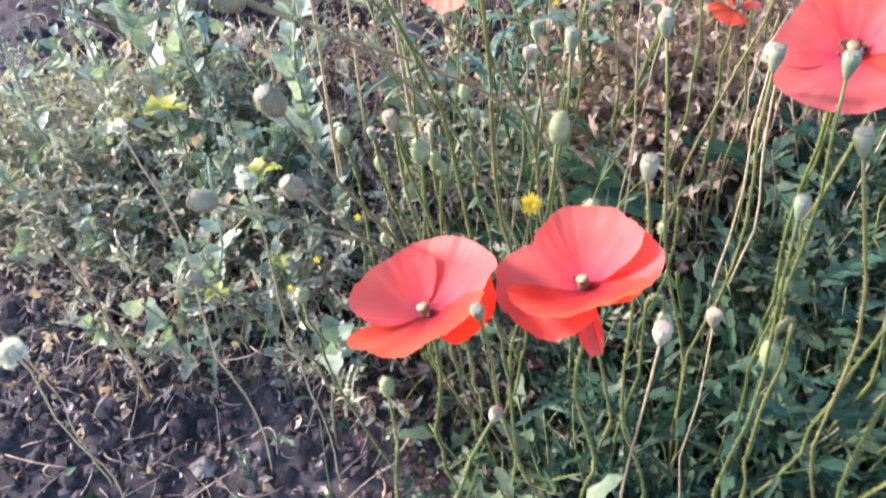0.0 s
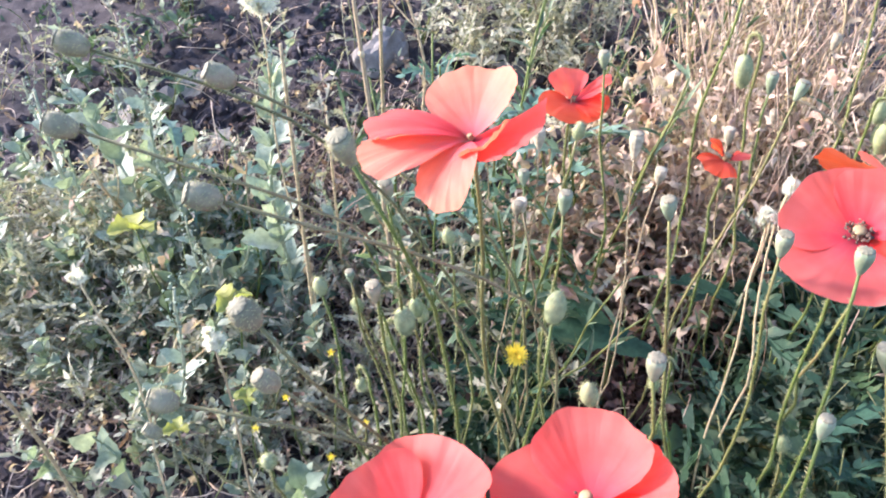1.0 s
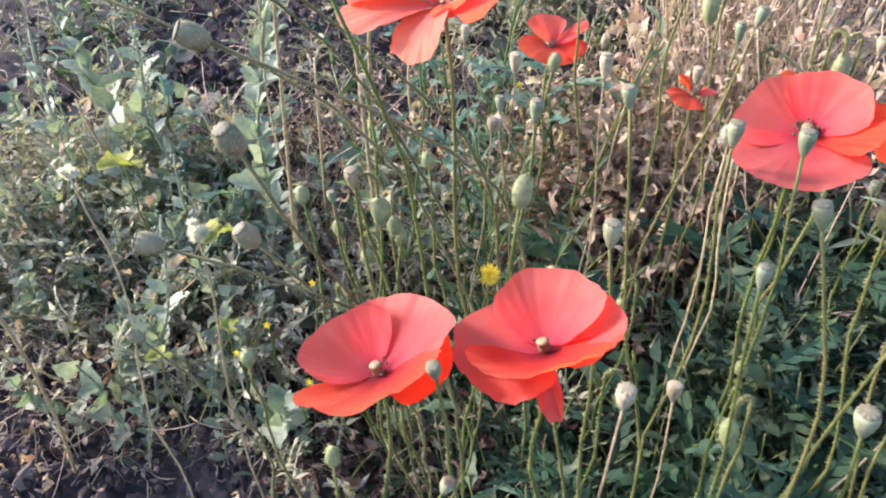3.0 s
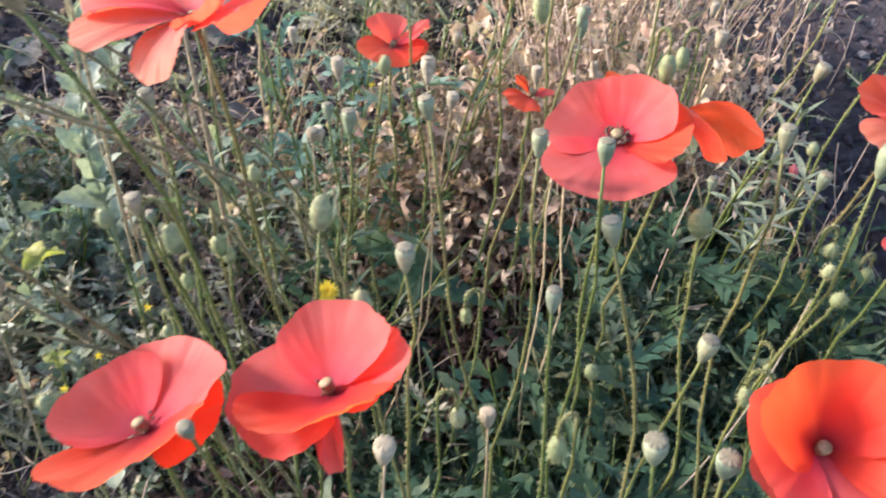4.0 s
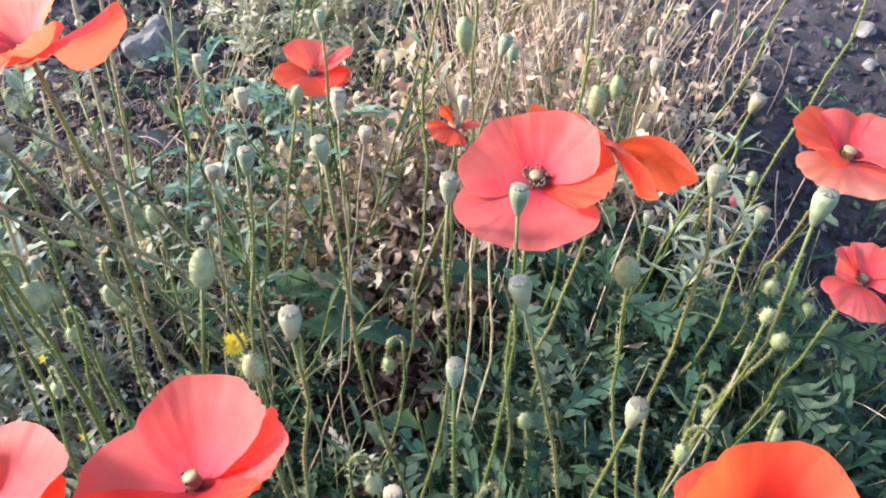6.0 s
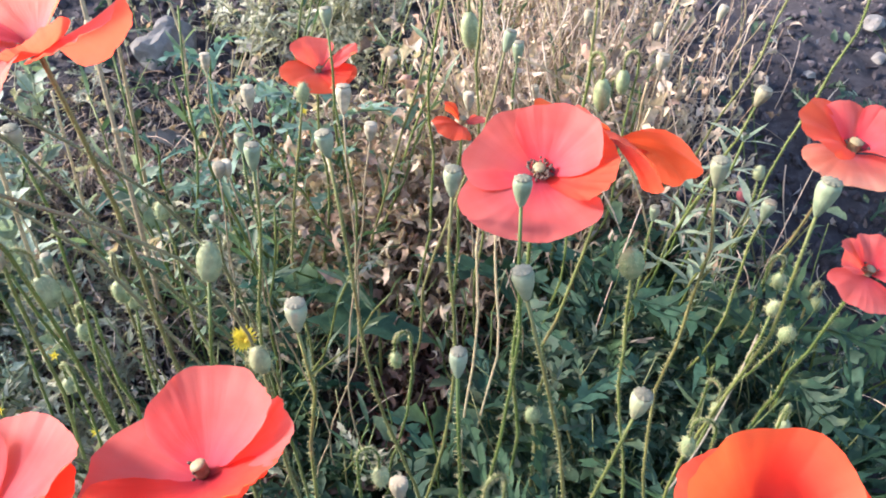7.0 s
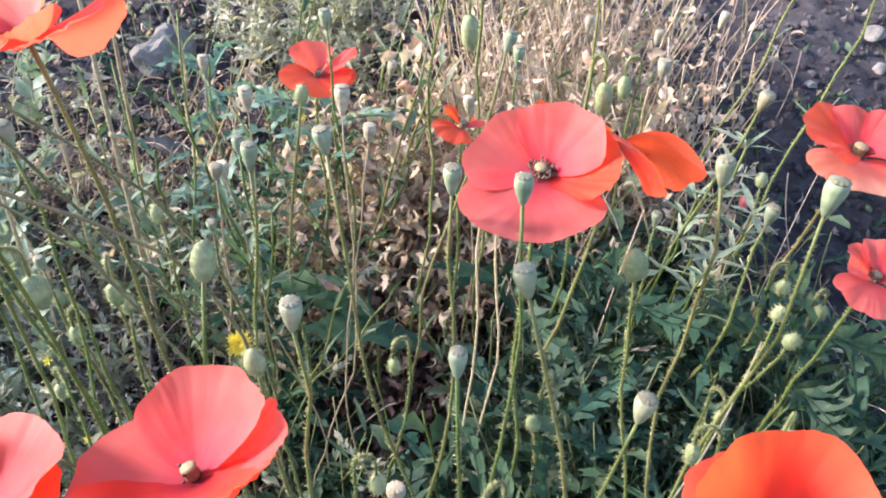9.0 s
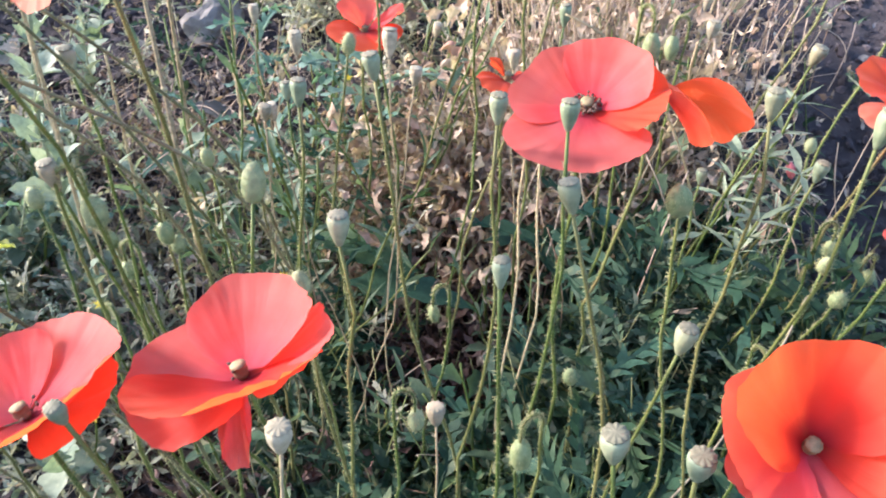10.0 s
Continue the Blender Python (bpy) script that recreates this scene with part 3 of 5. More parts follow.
def bud_up(x, y, z, bx, by, w, l):
    """A bud that stands on its stem."""
    SEED[0] += 1
    bz = height(bx, by)
    root = thing("poppy_bud", bx, by, bz, "closed green poppy bud standing on its stem", "poppy bud", "standing buds")
    mid = Vector((x - bx, y - by, z - bz))
    d = (mid.normalized() + Vector((rng.gauss(0, .15), rng.gauss(0, .15), .3))).normalized()
    foot = mid - d * l * .5
    pts, radii = stalk((0, 0, -.01), foot, .00086, SEED[0], end=d)
    part("stem", Shape().add(*tube(pts, radii, 7)), stem_green, root)
    part("bristles", bristles(pts, .0009, 750, .0021, random.Random(SEED[0]), .1, .98), hair_pale, root, "fine pale bristles", "stuff")
    bud_body(w, l, Matrix.Translation(foot) @ upright(d), root, SEED[0])


def bud_hang(x, y, z, bx, by, w, l):
    """A nodding bud under the hook of its stem."""
    SEED[0] += 1
    bz = height(bx, by)
    root = thing("poppy_bud", bx, by, bz, "nodding hairy green poppy bud hanging from a hooked stem", "poppy bud", "nodding buds")
    mid = Vector((x - bx, y - by, z - bz))
    q = rng.uniform(0, 6.283)
    side = Vector((math.cos(q), math.sin(q) * .4, 0)).normalized()
    neck = mid + Vector((0, 0, l * .5))
    r = .0055
    arch = [neck + Vector((0, 0, .008)) + side * r * (1 - math.cos(k * math.pi / 7)) + Vector((0, 0, r * 1.3 * math.sin(k * math.pi / 7))) for k in range(8)][::-1]
    pts, _ = stalk((0, 0, -.01), arch[0] - Vector((0, 0, .012)), .001, SEED[0], end=(0, 0, 1))
    line = pts + arch + [neck]
    radii = [.00105 - .00035 * i / len(line) for i in range(len(line))]
    part("stem", Shape().add(*tube(line, radii, 7)), stem_green, root)
    part("bristles", bristles(line, .0008, 800, .0021, random.Random(SEED[0]), .1, 1.0), hair_pale, root, "fine pale bristles", "stuff")
    bud_body(w, l, Matrix.Translation(neck) @ upright((.1, .05, -1)), root, SEED[0])


pod(0.117, 0.040, 0.375, 0.111, 0.042, 0.0095, 0.0130)
pod(0.092, 0.060, 0.369, 0.081, 0.061, 0.0095, 0.0140)
pod(0.041, 0.065, 0.385, 0.092, 0.072, 0.0090, 0.0120)
pod(0.001, 0.126, 0.349, 0.015, 0.129, 0.0100, 0.0150)
pod(0.030, 0.004, 0.347, 0.072, 0.014, 0.0100, 0.0140)
pod(0.085, -0.028, 0.350, 0.103, -0.030, 0.0075, 0.0120)
pod(0.109, -0.010, 0.368, 0.163, -0.018, 0.0095, 0.0130)
bud_up(-0.008, 0.046, 0.343, -0.051, 0.038, 0.0098, 0.0186)
bud_up(0.172, 0.051, 0.330, 0.182, 0.047, 0.0110, 0.0170)
pod(0.202, 0.052, 0.374, 0.203, 0.051, 0.0095, 0.0140)
pod(0.237, 0.031, 0.373, 0.208, 0.054, 0.0110, 0.0170)
pod(0.308, 0.216, 0.336, 0.235, 0.271, 0.0120, 0.0140)
pod(0.164, -0.002, 0.297, 0.114, 0.035, 0.0110, 0.0150)
dry(0.065, -0.017, 0.273, 0.052, -0.016, 0.0090, 0.0100)
dry(0.045, 0.176, 0.357, 0.048, 0.176, 0.0100, 0.0170)
dry(-0.010, 0.202, 0.348, -0.034, 0.198, 0.0095, 0.0150)
dry(0.059, 0.166, 0.342, -0.005, 0.171, 0.0085, 0.0110)
dry(-0.046, 0.271, 0.344, -0.043, 0.272, 0.0080, 0.0130)
dry(-0.021, 0.165, 0.322, 0.032, 0.181, 0.0090, 0.0100)
pod(-0.019, 0.207, 0.317, -0.028, 0.205, 0.0090, 0.0120)
pod(0.173, 0.335, 0.325, 0.147, 0.341, 0.0110, 0.0180)
bud_hang(0.123, 0.255, 0.368, 0.155, 0.252, 0.0120, 0.0240)
dry(0.127, 0.267, 0.315, 0.136, 0.266, 0.0090, 0.0140)
dry(0.202, 0.389, 0.270, 0.215, 0.386, 0.0090, 0.0130)
bud_up(0.018, 0.234, 0.337, 0.007, 0.233, 0.0080, 0.0140)
bud_hang(0.200, 0.209, 0.342, 0.171, 0.220, 0.0110, 0.0210)
bud_hang(0.256, 0.328, 0.302, 0.229, 0.339, 0.0110, 0.0200)
dry(0.293, 0.346, 0.311, 0.282, 0.351, 0.0130, 0.0150)
pod(0.305, 0.169, 0.280, 0.277, 0.190, 0.0110, 0.0150)
pod(0.252, 0.213, 0.253, 0.245, 0.216, 0.0090, 0.0120)
bud_up(0.275, 0.090, 0.267, 0.253, 0.109, 0.0070, 0.0110)
bud_up(0.314, 0.123, 0.217, 0.263, 0.208, 0.0100, 0.0130)
bud_up(0.379, 0.308, 0.229, 0.365, 0.318, 0.0090, 0.0130)
bud_hang(-0.082, 0.059, 0.321, -0.046, 0.079, 0.0105, 0.0170)
bud_up(-0.069, 0.192, 0.280, -0.072, 0.191, 0.0080, 0.0130)
pod(-0.053, 0.250, 0.235, -0.028, 0.258, 0.0090, 0.0100)
bud_hang(0.057, 0.047, 0.201, 0.023, 0.052, 0.0090, 0.0140)
pod(0.116, -0.074, 0.319, 0.166, -0.086, 0.0110, 0.0140)
pod(-0.042, -0.073, 0.336, 0.007, -0.030, 0.0070, 0.0090)
pod(-0.039, -0.067, 0.261, -0.140, -0.048, 0.0080, 0.0100)
bud_up(-0.104, -0.014, 0.212, -0.118, -0.019, 0.0080, 0.0130)
dry(0.023, -0.094, 0.348, -0.004, -0.099, 0.0080, 0.0100)
bud_up(0.159, 0.129, 0.151, 0.167, 0.127, 0.0090, 0.0130)
bud_hang(0.069, 0.140, 0.196, 0.033, 0.147, 0.0070, 0.0130)
pod(0.137, 0.192, 0.383, 0.067, 0.229, 0.0090, 0.0130)
bud_hang(0.104, 0.003, 0.224, 0.118, 0.014, 0.0105, 0.0190)
pod(0.144, -0.074, 0.309, 0.165, 0.004, 0.0110, 0.0130)
pod(-0.090, 0.092, 0.377, -0.085, 0.152, 0.0095, 0.0140)
pod(-0.094, 0.058, 0.340, -0.070, 0.123, 0.0100, 0.0150)
bud_hang(-0.106, 0.129, 0.240, -0.080, 0.160, 0.0080, 0.0130)
bud_hang(-0.132, 0.143, 0.186, -0.105, 0.170, 0.0080, 0.0120)
bud_hang(0.212, 0.032, 0.228, 0.190, 0.060, 0.0075, 0.0130)
bud_hang(0.278, 0.116, 0.160, 0.262, 0.140, 0.0075, 0.0120)
pod(0.034, 0.260, 0.376, 0.040, 0.290, 0.0090, 0.0130)
# pods on long stems that lean far out of the clump
pod(-0.080, -0.021, 0.462, -0.050, 0.132, 0.0100, 0.0132, end=(-0.25, -0.25, 1))
pod(-0.133, -0.011, 0.439, -0.040, 0.189, 0.0098, 0.0132, end=(-1, -0.35, 0.55))
pod(-0.197, 0.023, 0.449, -0.050, 0.209, 0.0098, 0.0132, end=(-1, -0.2, 0.5))
pod(-0.199, 0.051, 0.470, -0.060, 0.228, 0.0098, 0.0136, end=(-1, -0.2, 0.5))
pod(-0.142, 0.048, 0.457, -0.040, 0.228, 0.0095, 0.0132, end=(-0.8, -0.3, 0.6))
pod(-0.115, -0.040, 0.412, -0.080, 0.113, 0.0098, 0.0132, end=(-0.3, -0.3, 0.9))
pod(-0.127, -0.012, 0.352, -0.085, 0.123, 0.0098, 0.0126, end=(-0.5, -0.2, 0.8))
pod(-0.161, -0.031, 0.360, -0.080, 0.123, 0.0095, 0.0126, end=(-1, -0.1, 0.4))
pod(-0.256, 0.084, 0.202, -0.210, 0.115, 0.0095, 0.0130, end=(-0.7, 0, 0.7))
bud_up(-0.167, 0.049, 0.221, -0.140, 0.085, 0.0090, 0.0140)
bud_up(-0.142, 0.124, 0.291, -0.110, 0.162, 0.0085, 0.0130)
pod(-0.137, 0.177, 0.257, -0.110, 0.200, 0.0080, 0.0100)
bud_up(-0.136, 0.182, 0.227, -0.115, 0.195, 0.0080, 0.0130)
bud_hang(-0.090, 0.152, 0.250, -0.075, 0.176, 0.0095, 0.0160)
bud_up(-0.086, 0.159, 0.238, -0.070, 0.185, 0.0080, 0.0130)
bud_up(0.009, 0.031, 0.302, 0.020, 0.073, 0.0085, 0.0140)
dry(-0.024, 0.161, 0.323, -0.020, 0.199, 0.0085, 0.0100)
for x, y, h in ((0.33, 0.20, 0.22), (0.38, 0.22, 0.17), (0.30, 0.11, 0.21), (0.27, 0.09, 0.20)):
    bud_hang(x, y - 0.03, h + height(x, y) - 0.03, x - 0.055, y + 0.02, 0.0085, 0.0135)
for x, y, h in ((0.13, 0.50, 0.22), (0.25, 0.46, 0.26), (0.33, 0.50, 0.22), (0.20, 0.55, 0.25), (0.36, 0.44, 0.27), (0.28, 0.52, 0.30), (0.08, 0.47, 0.24)):
    dry(x, y - 0.04, h + height(x, y) - 0.05, x + rng.uniform(-.03, .03), y + rng.uniform(-.01, .03), 0.0095, 0.0150)

# tall stems that rise past the clump
bud_up(0.402, 0.270, 0.425, 0.300, 0.290, 0.0090, 0.0140)
bud_up(0.372, 0.310, 0.420, 0.275, 0.310, 0.0090, 0.0140)
bud_up(0.216, 0.300, 0.430, 0.200, 0.310, 0.0090, 0.0140)
bud_up(0.110, 0.235, 0.440, 0.085, 0.270, 0.0090, 0.0140)


def dead_stem(points, r, label, material=straw):
    x, y, z = points[0]
    root = thing("dead_stem", x, y, height(x, y), label, "dry stem", "dead stems")
    line = [Vector(p) - Vector((x, y, height(x, y))) for p in points]
    line = bezier(line[0], line[1], line[2], 12)
    part("stem", Shape().add(*tube(line, [r * (1.15 - .35 * i / 11) for i in range(12)], 8)), material, root)
    for i in (4, 7, 9):
        part("node", Shape().add(*lathe([(r * .9, -r * 1.2), (r * 1.35, 0), (r * .9, r * 1.2)], 9), Matrix.Translation(line[i]) @ upright(line[i + 1] - line[i])), material, root)


dead_stem([(-0.132, 0.330, 0.030), (-0.138, 0.340, 0.170), (-0.160, 0.400, 0.425)], .0022, "thick pale dry stalk standing in the soil")
dead_stem([(-0.158, 0.430, 0.060), (-0.152, 0.425, 0.200), (-0.128, 0.372, 0.435)], .0018, "thick pale dry stalk standing in the soil")
dead_stem([(-0.205, 0.400, 0.040), (-0.195, 0.380, 0.180), (-0.185, 0.360, 0.290)], .0014, "pale dry stalk standing in the soil")
dead_stem([(-0.215, 0.300, 0.010), (-0.200, 0.280, 0.200), (-0.175, 0.235, 0.400)], .0016, "tall pale stalk with hollow stem")
dead_stem([(0.120, 0.060, -0.030), (0.230, 0.045, 0.120), (0.285, 0.110, 0.230)], .0007, "grey dry stem leaning through the green leaves", straw_grey)
dead_stem([(-0.395, 0.140, -0.020), (-0.360, 0.120, 0.150), (-0.375, 0.098, 0.260)], .0014, "pale dry stem with a fluffy head over bare soil")
dead_stem([(0.060, 0.520, 0.100), (0.120, 0.470, 0.300), (0.230, 0.480, 0.330)], .0007, "thin bleached twig among dry stalks")
dead_stem([(0.330, 0.330, 0.060), (0.270, 0.290, 0.300), (0.160, 0.270, 0.345)], .0009, "thin bleached twig among dry stalks")


# ---- leaves and weeds ----
def copies(proto, places, label=None):
    """Stands copies of a plant on the ground: x, y, turn, size, lean."""
    first = True
    for x, y, turn, size, lean in places:
        m = pose(x, y, height(x, y) - 0.002, lean[0], lean[1], turn) @ Matrix.Scale(size, 4)
        if first:
            proto.matrix_basis = m
            first = False
        else:
            copy_thing(proto, m)


def scatter(count, inside, size=(0.8, 1.25), lean=8, seed=0, gap=0.0):
    """Random places for which inside(x, y) gives the chance."""
    r = random.Random(seed)
    found = []
    tries = 0
    while len(found) < count and tries < 40000:
        tries += 1
        x, y = r.uniform(-1.0, 1.05), r.uniform(0.0, 1.35)
        if r.random() < inside(x, y) and all((x - q[0]) ** 2 + (y - q[1]) ** 2 > gap * gap for q in found):
            found.append((x, y, r.uniform(0, 360), r.uniform(*size), (r.gauss(0, lean), r.gauss(0, lean))))
    return found


def bump2(x, y, cx, cy, sx, sy):
    return math.exp(-((x - cx) / sx) ** 2 - ((y - cy) / sy) ** 2)


def clump(x, y):
    """Where the poppies root: dense green."""
    return min(1, bump2(x, y, 0.19, 0.19, 0.16, 0.11) + .16 * bump2(x, y, -0.03, 0.20, 0.06, 0.05) + .18 * bump2(x, y, .31, .20, .06, .09) + .12 * bump2(x, y, .05, .12, .12, .08)) * max(0, 1 - 1.5 * bump2(x, y, .08, .36, .11, .085)) * (1 - .8 * bump2(x, y, .115, .285, .05, .04)) * (1 - .7 * bump2(x, y, .055, .235, .05, .05)) * max(0, 1 - 1.6 * bump2(x, y, .09, .235, .062, .11)) * (1 - .75 * bump2(x, y, .10, .15, .035, .05))


def strawy(x, y):
    return min(1, bump2(x, y, 0.265, 0.53, 0.105, 0.14) * min(1, max(0, (x - .12) * 14)) + .10 * bump2(x, y, -0.14, 0.5, 0.10, 0.14))


def weedy(x, y):
    """The greyish weeds on the side of the bank."""
    return min(1, bump2(x, y, -0.47, 0.41, 0.16, 0.075) + .3 * bump2(x, y, -0.32, 0.31, 0.09, 0.07) + .02 * bump2(x, y, -.55, .75, .30, .2))


# poppy rosettes of deeply cut leaves
lobed = []
for k in range(5):
    s = Shape().add(*pinnate(0.080 + 0.010 * k, 0.021 + 0.002 * (k % 3), 5 + k % 3, k, 0.42 + 0.08 * k, 0.34, 0.5 * (k - 2), 1.18))
    s.add(*tube([(0, 0, 0), (0, .03, .009), (0, .07, .010)], [.0011, .0009, .0004], 4))
    bend = 3.0 * (k % 3 - 1)
    s.v = [(x + bend * y * y, y, z + .004 * math.sin(95 * y + k) * min(1, y * 40)) for x, y, z in s.v]
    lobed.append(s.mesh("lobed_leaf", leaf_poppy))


def rosette(n, seed, rise):
    r = random.Random(seed)
    root = thing("poppy_rosette", 0, 0, 0, "tuft of deeply cut blue-green poppy leaves on the soil", "plant", "leaf tufts")
    for k in range(n):
        ob = part("leaf", lobed[r.randrange(5)], None, root)
        ob.matrix_basis = pose(0, 0, r.uniform(0, .05), r.uniform(5, rise), r.gauss(0, 14), k * 137.5 + r.uniform(-20, 20)) @ Matrix.Scale(r.uniform(.28, .72), 4)
    return root


copies(rosette(25, 1, 65), scatter(16, clump, seed=11, gap=.035))
copies(rosette(22, 2, 78), scatter(16, clump, (0.7, 1.1), seed=12, gap=.035))
copies(rosette(26, 3, 60), scatter(11, lambda x, y: clump(x, y) * (x > .05), seed=13, gap=.04))
copies(rosette(9, 4, 50), scatter(14, lambda x, y: .4 * clump(x, y) + .2 * weedy(x, y), (0.5, .8), seed=14, gap=.05))

# young blue-green leaves between the pods
teal = [Shape().add(*pinnate(0.046 + 0.006 * k, 0.017 + 0.002 * k, 4, 60 + k, .5, .3, .4 * (k - 1), 1.45)).mesh("lobed_leaf", leaf_teal) for k in range(3)]


def young_plant(h, n, seed):
    r = random.Random(seed)
    root = thing("young_poppy", 0, 0, 0, "young poppy plant with broad blue-green lobed leaves", "plant", "young poppies")
    pts, radii = stalk((0, 0, -.01), (r.uniform(-.02, .02), r.uniform(-.02, .02), h), .0012, seed)
    part("stem", Shape().add(*tube(pts, radii, 6)), stem_green, root)
    for k in range(n):
        i = 4 + int(9.99 * k / n)
        ob = part("leaf", teal[r.randrange(3)], None, root)
        ob.matrix_basis = Matrix.Translation(pts[i]) @ pose(0, 0, 0, r.uniform(-5, 35), r.gauss(0, 12), k * 137.5 + seed * 40) @ Matrix.Scale(r.uniform(.45, .9), 4)
    return root


copies(young_plant(.17, 13, 1), [(-.005, .455, 20, 1.0, (4, 6)), (.045, .425, 140, 1.1, (-6, 3)), (-.055, .47, 250, .9, (5, -8)), (-.03, .39, 70, .9, (-4, -6)), (-.10, .55, 10, .9, (6, 4))])
copies(young_plant(.11, 10, 2), [(-.08, .40, 100, 1.0, (-5, 9)), (-.14, .47, 200, 1.1, (5, -5)), (-.34, .41, 40, 1.3, (0, 8)), (-.37, .47, 160, 1.3, (8, -4)), (-.31, .36, 280, 1.2, (-6, -6)), (-.20, .40, 90, .9, (6, 6))])

# broad dark leaf under the pods and a big grey one lying on the soil
big = thing("broad_leaf", 0.0, 0.27, height(0, .27), "broad dark green leaf arching over the soil", "leaf")
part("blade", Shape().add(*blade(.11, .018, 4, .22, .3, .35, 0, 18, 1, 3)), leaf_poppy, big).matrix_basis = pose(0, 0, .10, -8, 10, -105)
part("stalk", Shape().add(*tube([(0, 0, 0), (.0, .0, .05), (0, 0, .1)], .0015, 5)), stem_green, big)
big = thing("broad_leaf", 0.06, 0.26, height(.06, .26), "broad dark green leaf arching over the soil", "leaf")
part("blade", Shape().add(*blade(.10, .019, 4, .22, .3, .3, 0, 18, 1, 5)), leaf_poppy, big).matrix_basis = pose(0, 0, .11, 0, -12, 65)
part("stalk", Shape().add(*tube([(0, 0, 0), (.0, .0, .05), (0, 0, .11)], .0015, 5)), stem_green, big)
grey_blades = [Shape().add(*blade(.060, .019 + .003 * q, 0, 0, .15, .25, .2, 10, 1, 30 + q, .3)).mesh("blade", leaf_mauve) for q in range(3)]
r = random.Random(84)
fallen = [(-0.645, 0.605, -40, 1.30), (-0.575, 0.645, -25, 1.35), (-0.525, 0.690, 40, 1.2)]
fallen += [(r.gauss(-.38, .2), r.gauss(.66, .14), r.uniform(0, 360), r.uniform(.35, .9)) for _ in range(46)]
for k, (x, y, rz, size) in enumerate(fallen):
    big = thing("fallen_leaf", x, y, height(x, y), "large grey dead leaf lying on the soil", "leaf", "fallen leaves")
    part("blade", grey_blades[r.randrange(3)], None, big).matrix_basis = pose(0, 0, .008, r.uniform(-5, 25) + (35 if k < 3 else 0), r.uniform(-30, 30), rz) @ Matrix.Scale(size, 4)

# goosefoot: upright grey-green stalk with toothed leaves
toothed = []
for k in range(4):
    toothed.append(Shape().add(*blade(.022 + .003 * k, .0062 + .0008 * k, 3, .24, .3, .45, .2, 12, 1.0, 40 + k, .3)).mesh("toothed_leaf", leaf_grey))


def goosefoot(h, n, seed, full=.6, top=None, leafy=1.0):
    r = random.Random(seed)
    root = thing("goosefoot", 0, 0, 0, "grey-green goosefoot with toothed leaves on an upright stalk", "weed", "goosefoots")
    pts, radii = stalk((0, 0, -.01), top or (r.uniform(-.04, .04), r.uniform(-.04, .04), h), .0005 + .0035 * h, seed)
    part("stem", Shape().add(*tube(pts, radii, 6)), stem_pale, root)
    for k in range(n):
        s = .12 + .85 * k / n
        i = int(s * 13)
        ob = part("leaf", toothed[r.randrange(4)], None, root)
        ob.matrix_basis = Matrix.Translation(pts[i]) @ pose(0, 0, 0, r.uniform(15, 70), r.gauss(0, 15), k * 137.5) @ Matrix.Scale(leafy * r.uniform(.6, 1.15) * (1.15 - full * s), 4)
    s = Shape()
    for _ in range(40):
        p = pts[r.randrange(9, 14)] + Vector((r.gauss(0, .004), r.gauss(0, .004), r.gauss(0, .006)))
        s.add(*lathe([(.0003, -.0011), (.0013, 0), (.0003, .0012)], 5), Matrix.Translation(p) @ upright((r.gauss(0, 1), r.gauss(0, 1), 1)))
    part("flower_spike", s, leaf_grey, root, "mealy grey-green flower spike", "stuff")
    return root


copies(goosefoot(.20, 17, 1), scatter(8, weedy, seed=21, gap=.05, lean=10))
copies(goosefoot(.19, 22, 2), scatter(18, lambda x, y: weedy(x, y) + .25 * bump2(x, y, -.03, .80, .07, .07), seed=22, gap=.04, lean=12))
copies(goosefoot(.12, 16, 3), scatter(26, lambda x, y: min(1, weedy(x, y) + .006), seed=23, gap=.03, lean=14))

copies(goosefoot(.13, 18, 7, .4), [(-.30, .25, 10, 1.0, (5, -8)), (-.345, .17, 100, .8, (-6, 10)), (-.265, .165, 200, .9, (8, 5)), (-.245, .225, 300, .8, (-10, 8)), (-.39, .235, 60, .9, (4, 12)), (-.215, .14, 150, .7, (6, -12)), (-.32, .31, 250, 1.1, (-5, 6))])
tall = goosefoot(.40, 58, 5, .1, None, 1.25)
copies(tall, [(-0.262, 0.345, 0, 0.86, (8, 7))])
tall = goosefoot(.30, 40, 6, .1, (-.093, .057, .262), 1.25)
copies(tall, [(-0.389, 0.407, 0, 1.0, (0, 0))])

# leafy shoots between the flower stems
def shoot(h, n, seed):
    r = random.Random(seed)
    root = thing("poppy_shoot", 0, 0, 0, "leafy poppy shoot with deeply cut blue-green leaves", "plant", "leafy shoots")
    pts, radii = stalk((0, 0, -.01), (r.uniform(-.03, .03), r.uniform(-.03, .03), h), .0012, seed)
    part("stem", Shape().add(*tube(pts, [q * (1 - .8 * i / 13) for i, q in enumerate(radii)], 6)), stem_green, root)
    for k in range(n):
        i = 3 + int(10.99 * k / n)
        ob = part("leaf", lobed[r.randrange(5)], None, root)
        ob.matrix_basis = Matrix.Translation(pts[i]) @ pose(0, 0, 0, r.uniform(0, 45), r.gauss(0, 14), k * 137.5 + seed * 30) @ Matrix.Scale(r.uniform(.30, .62), 4)
    return root


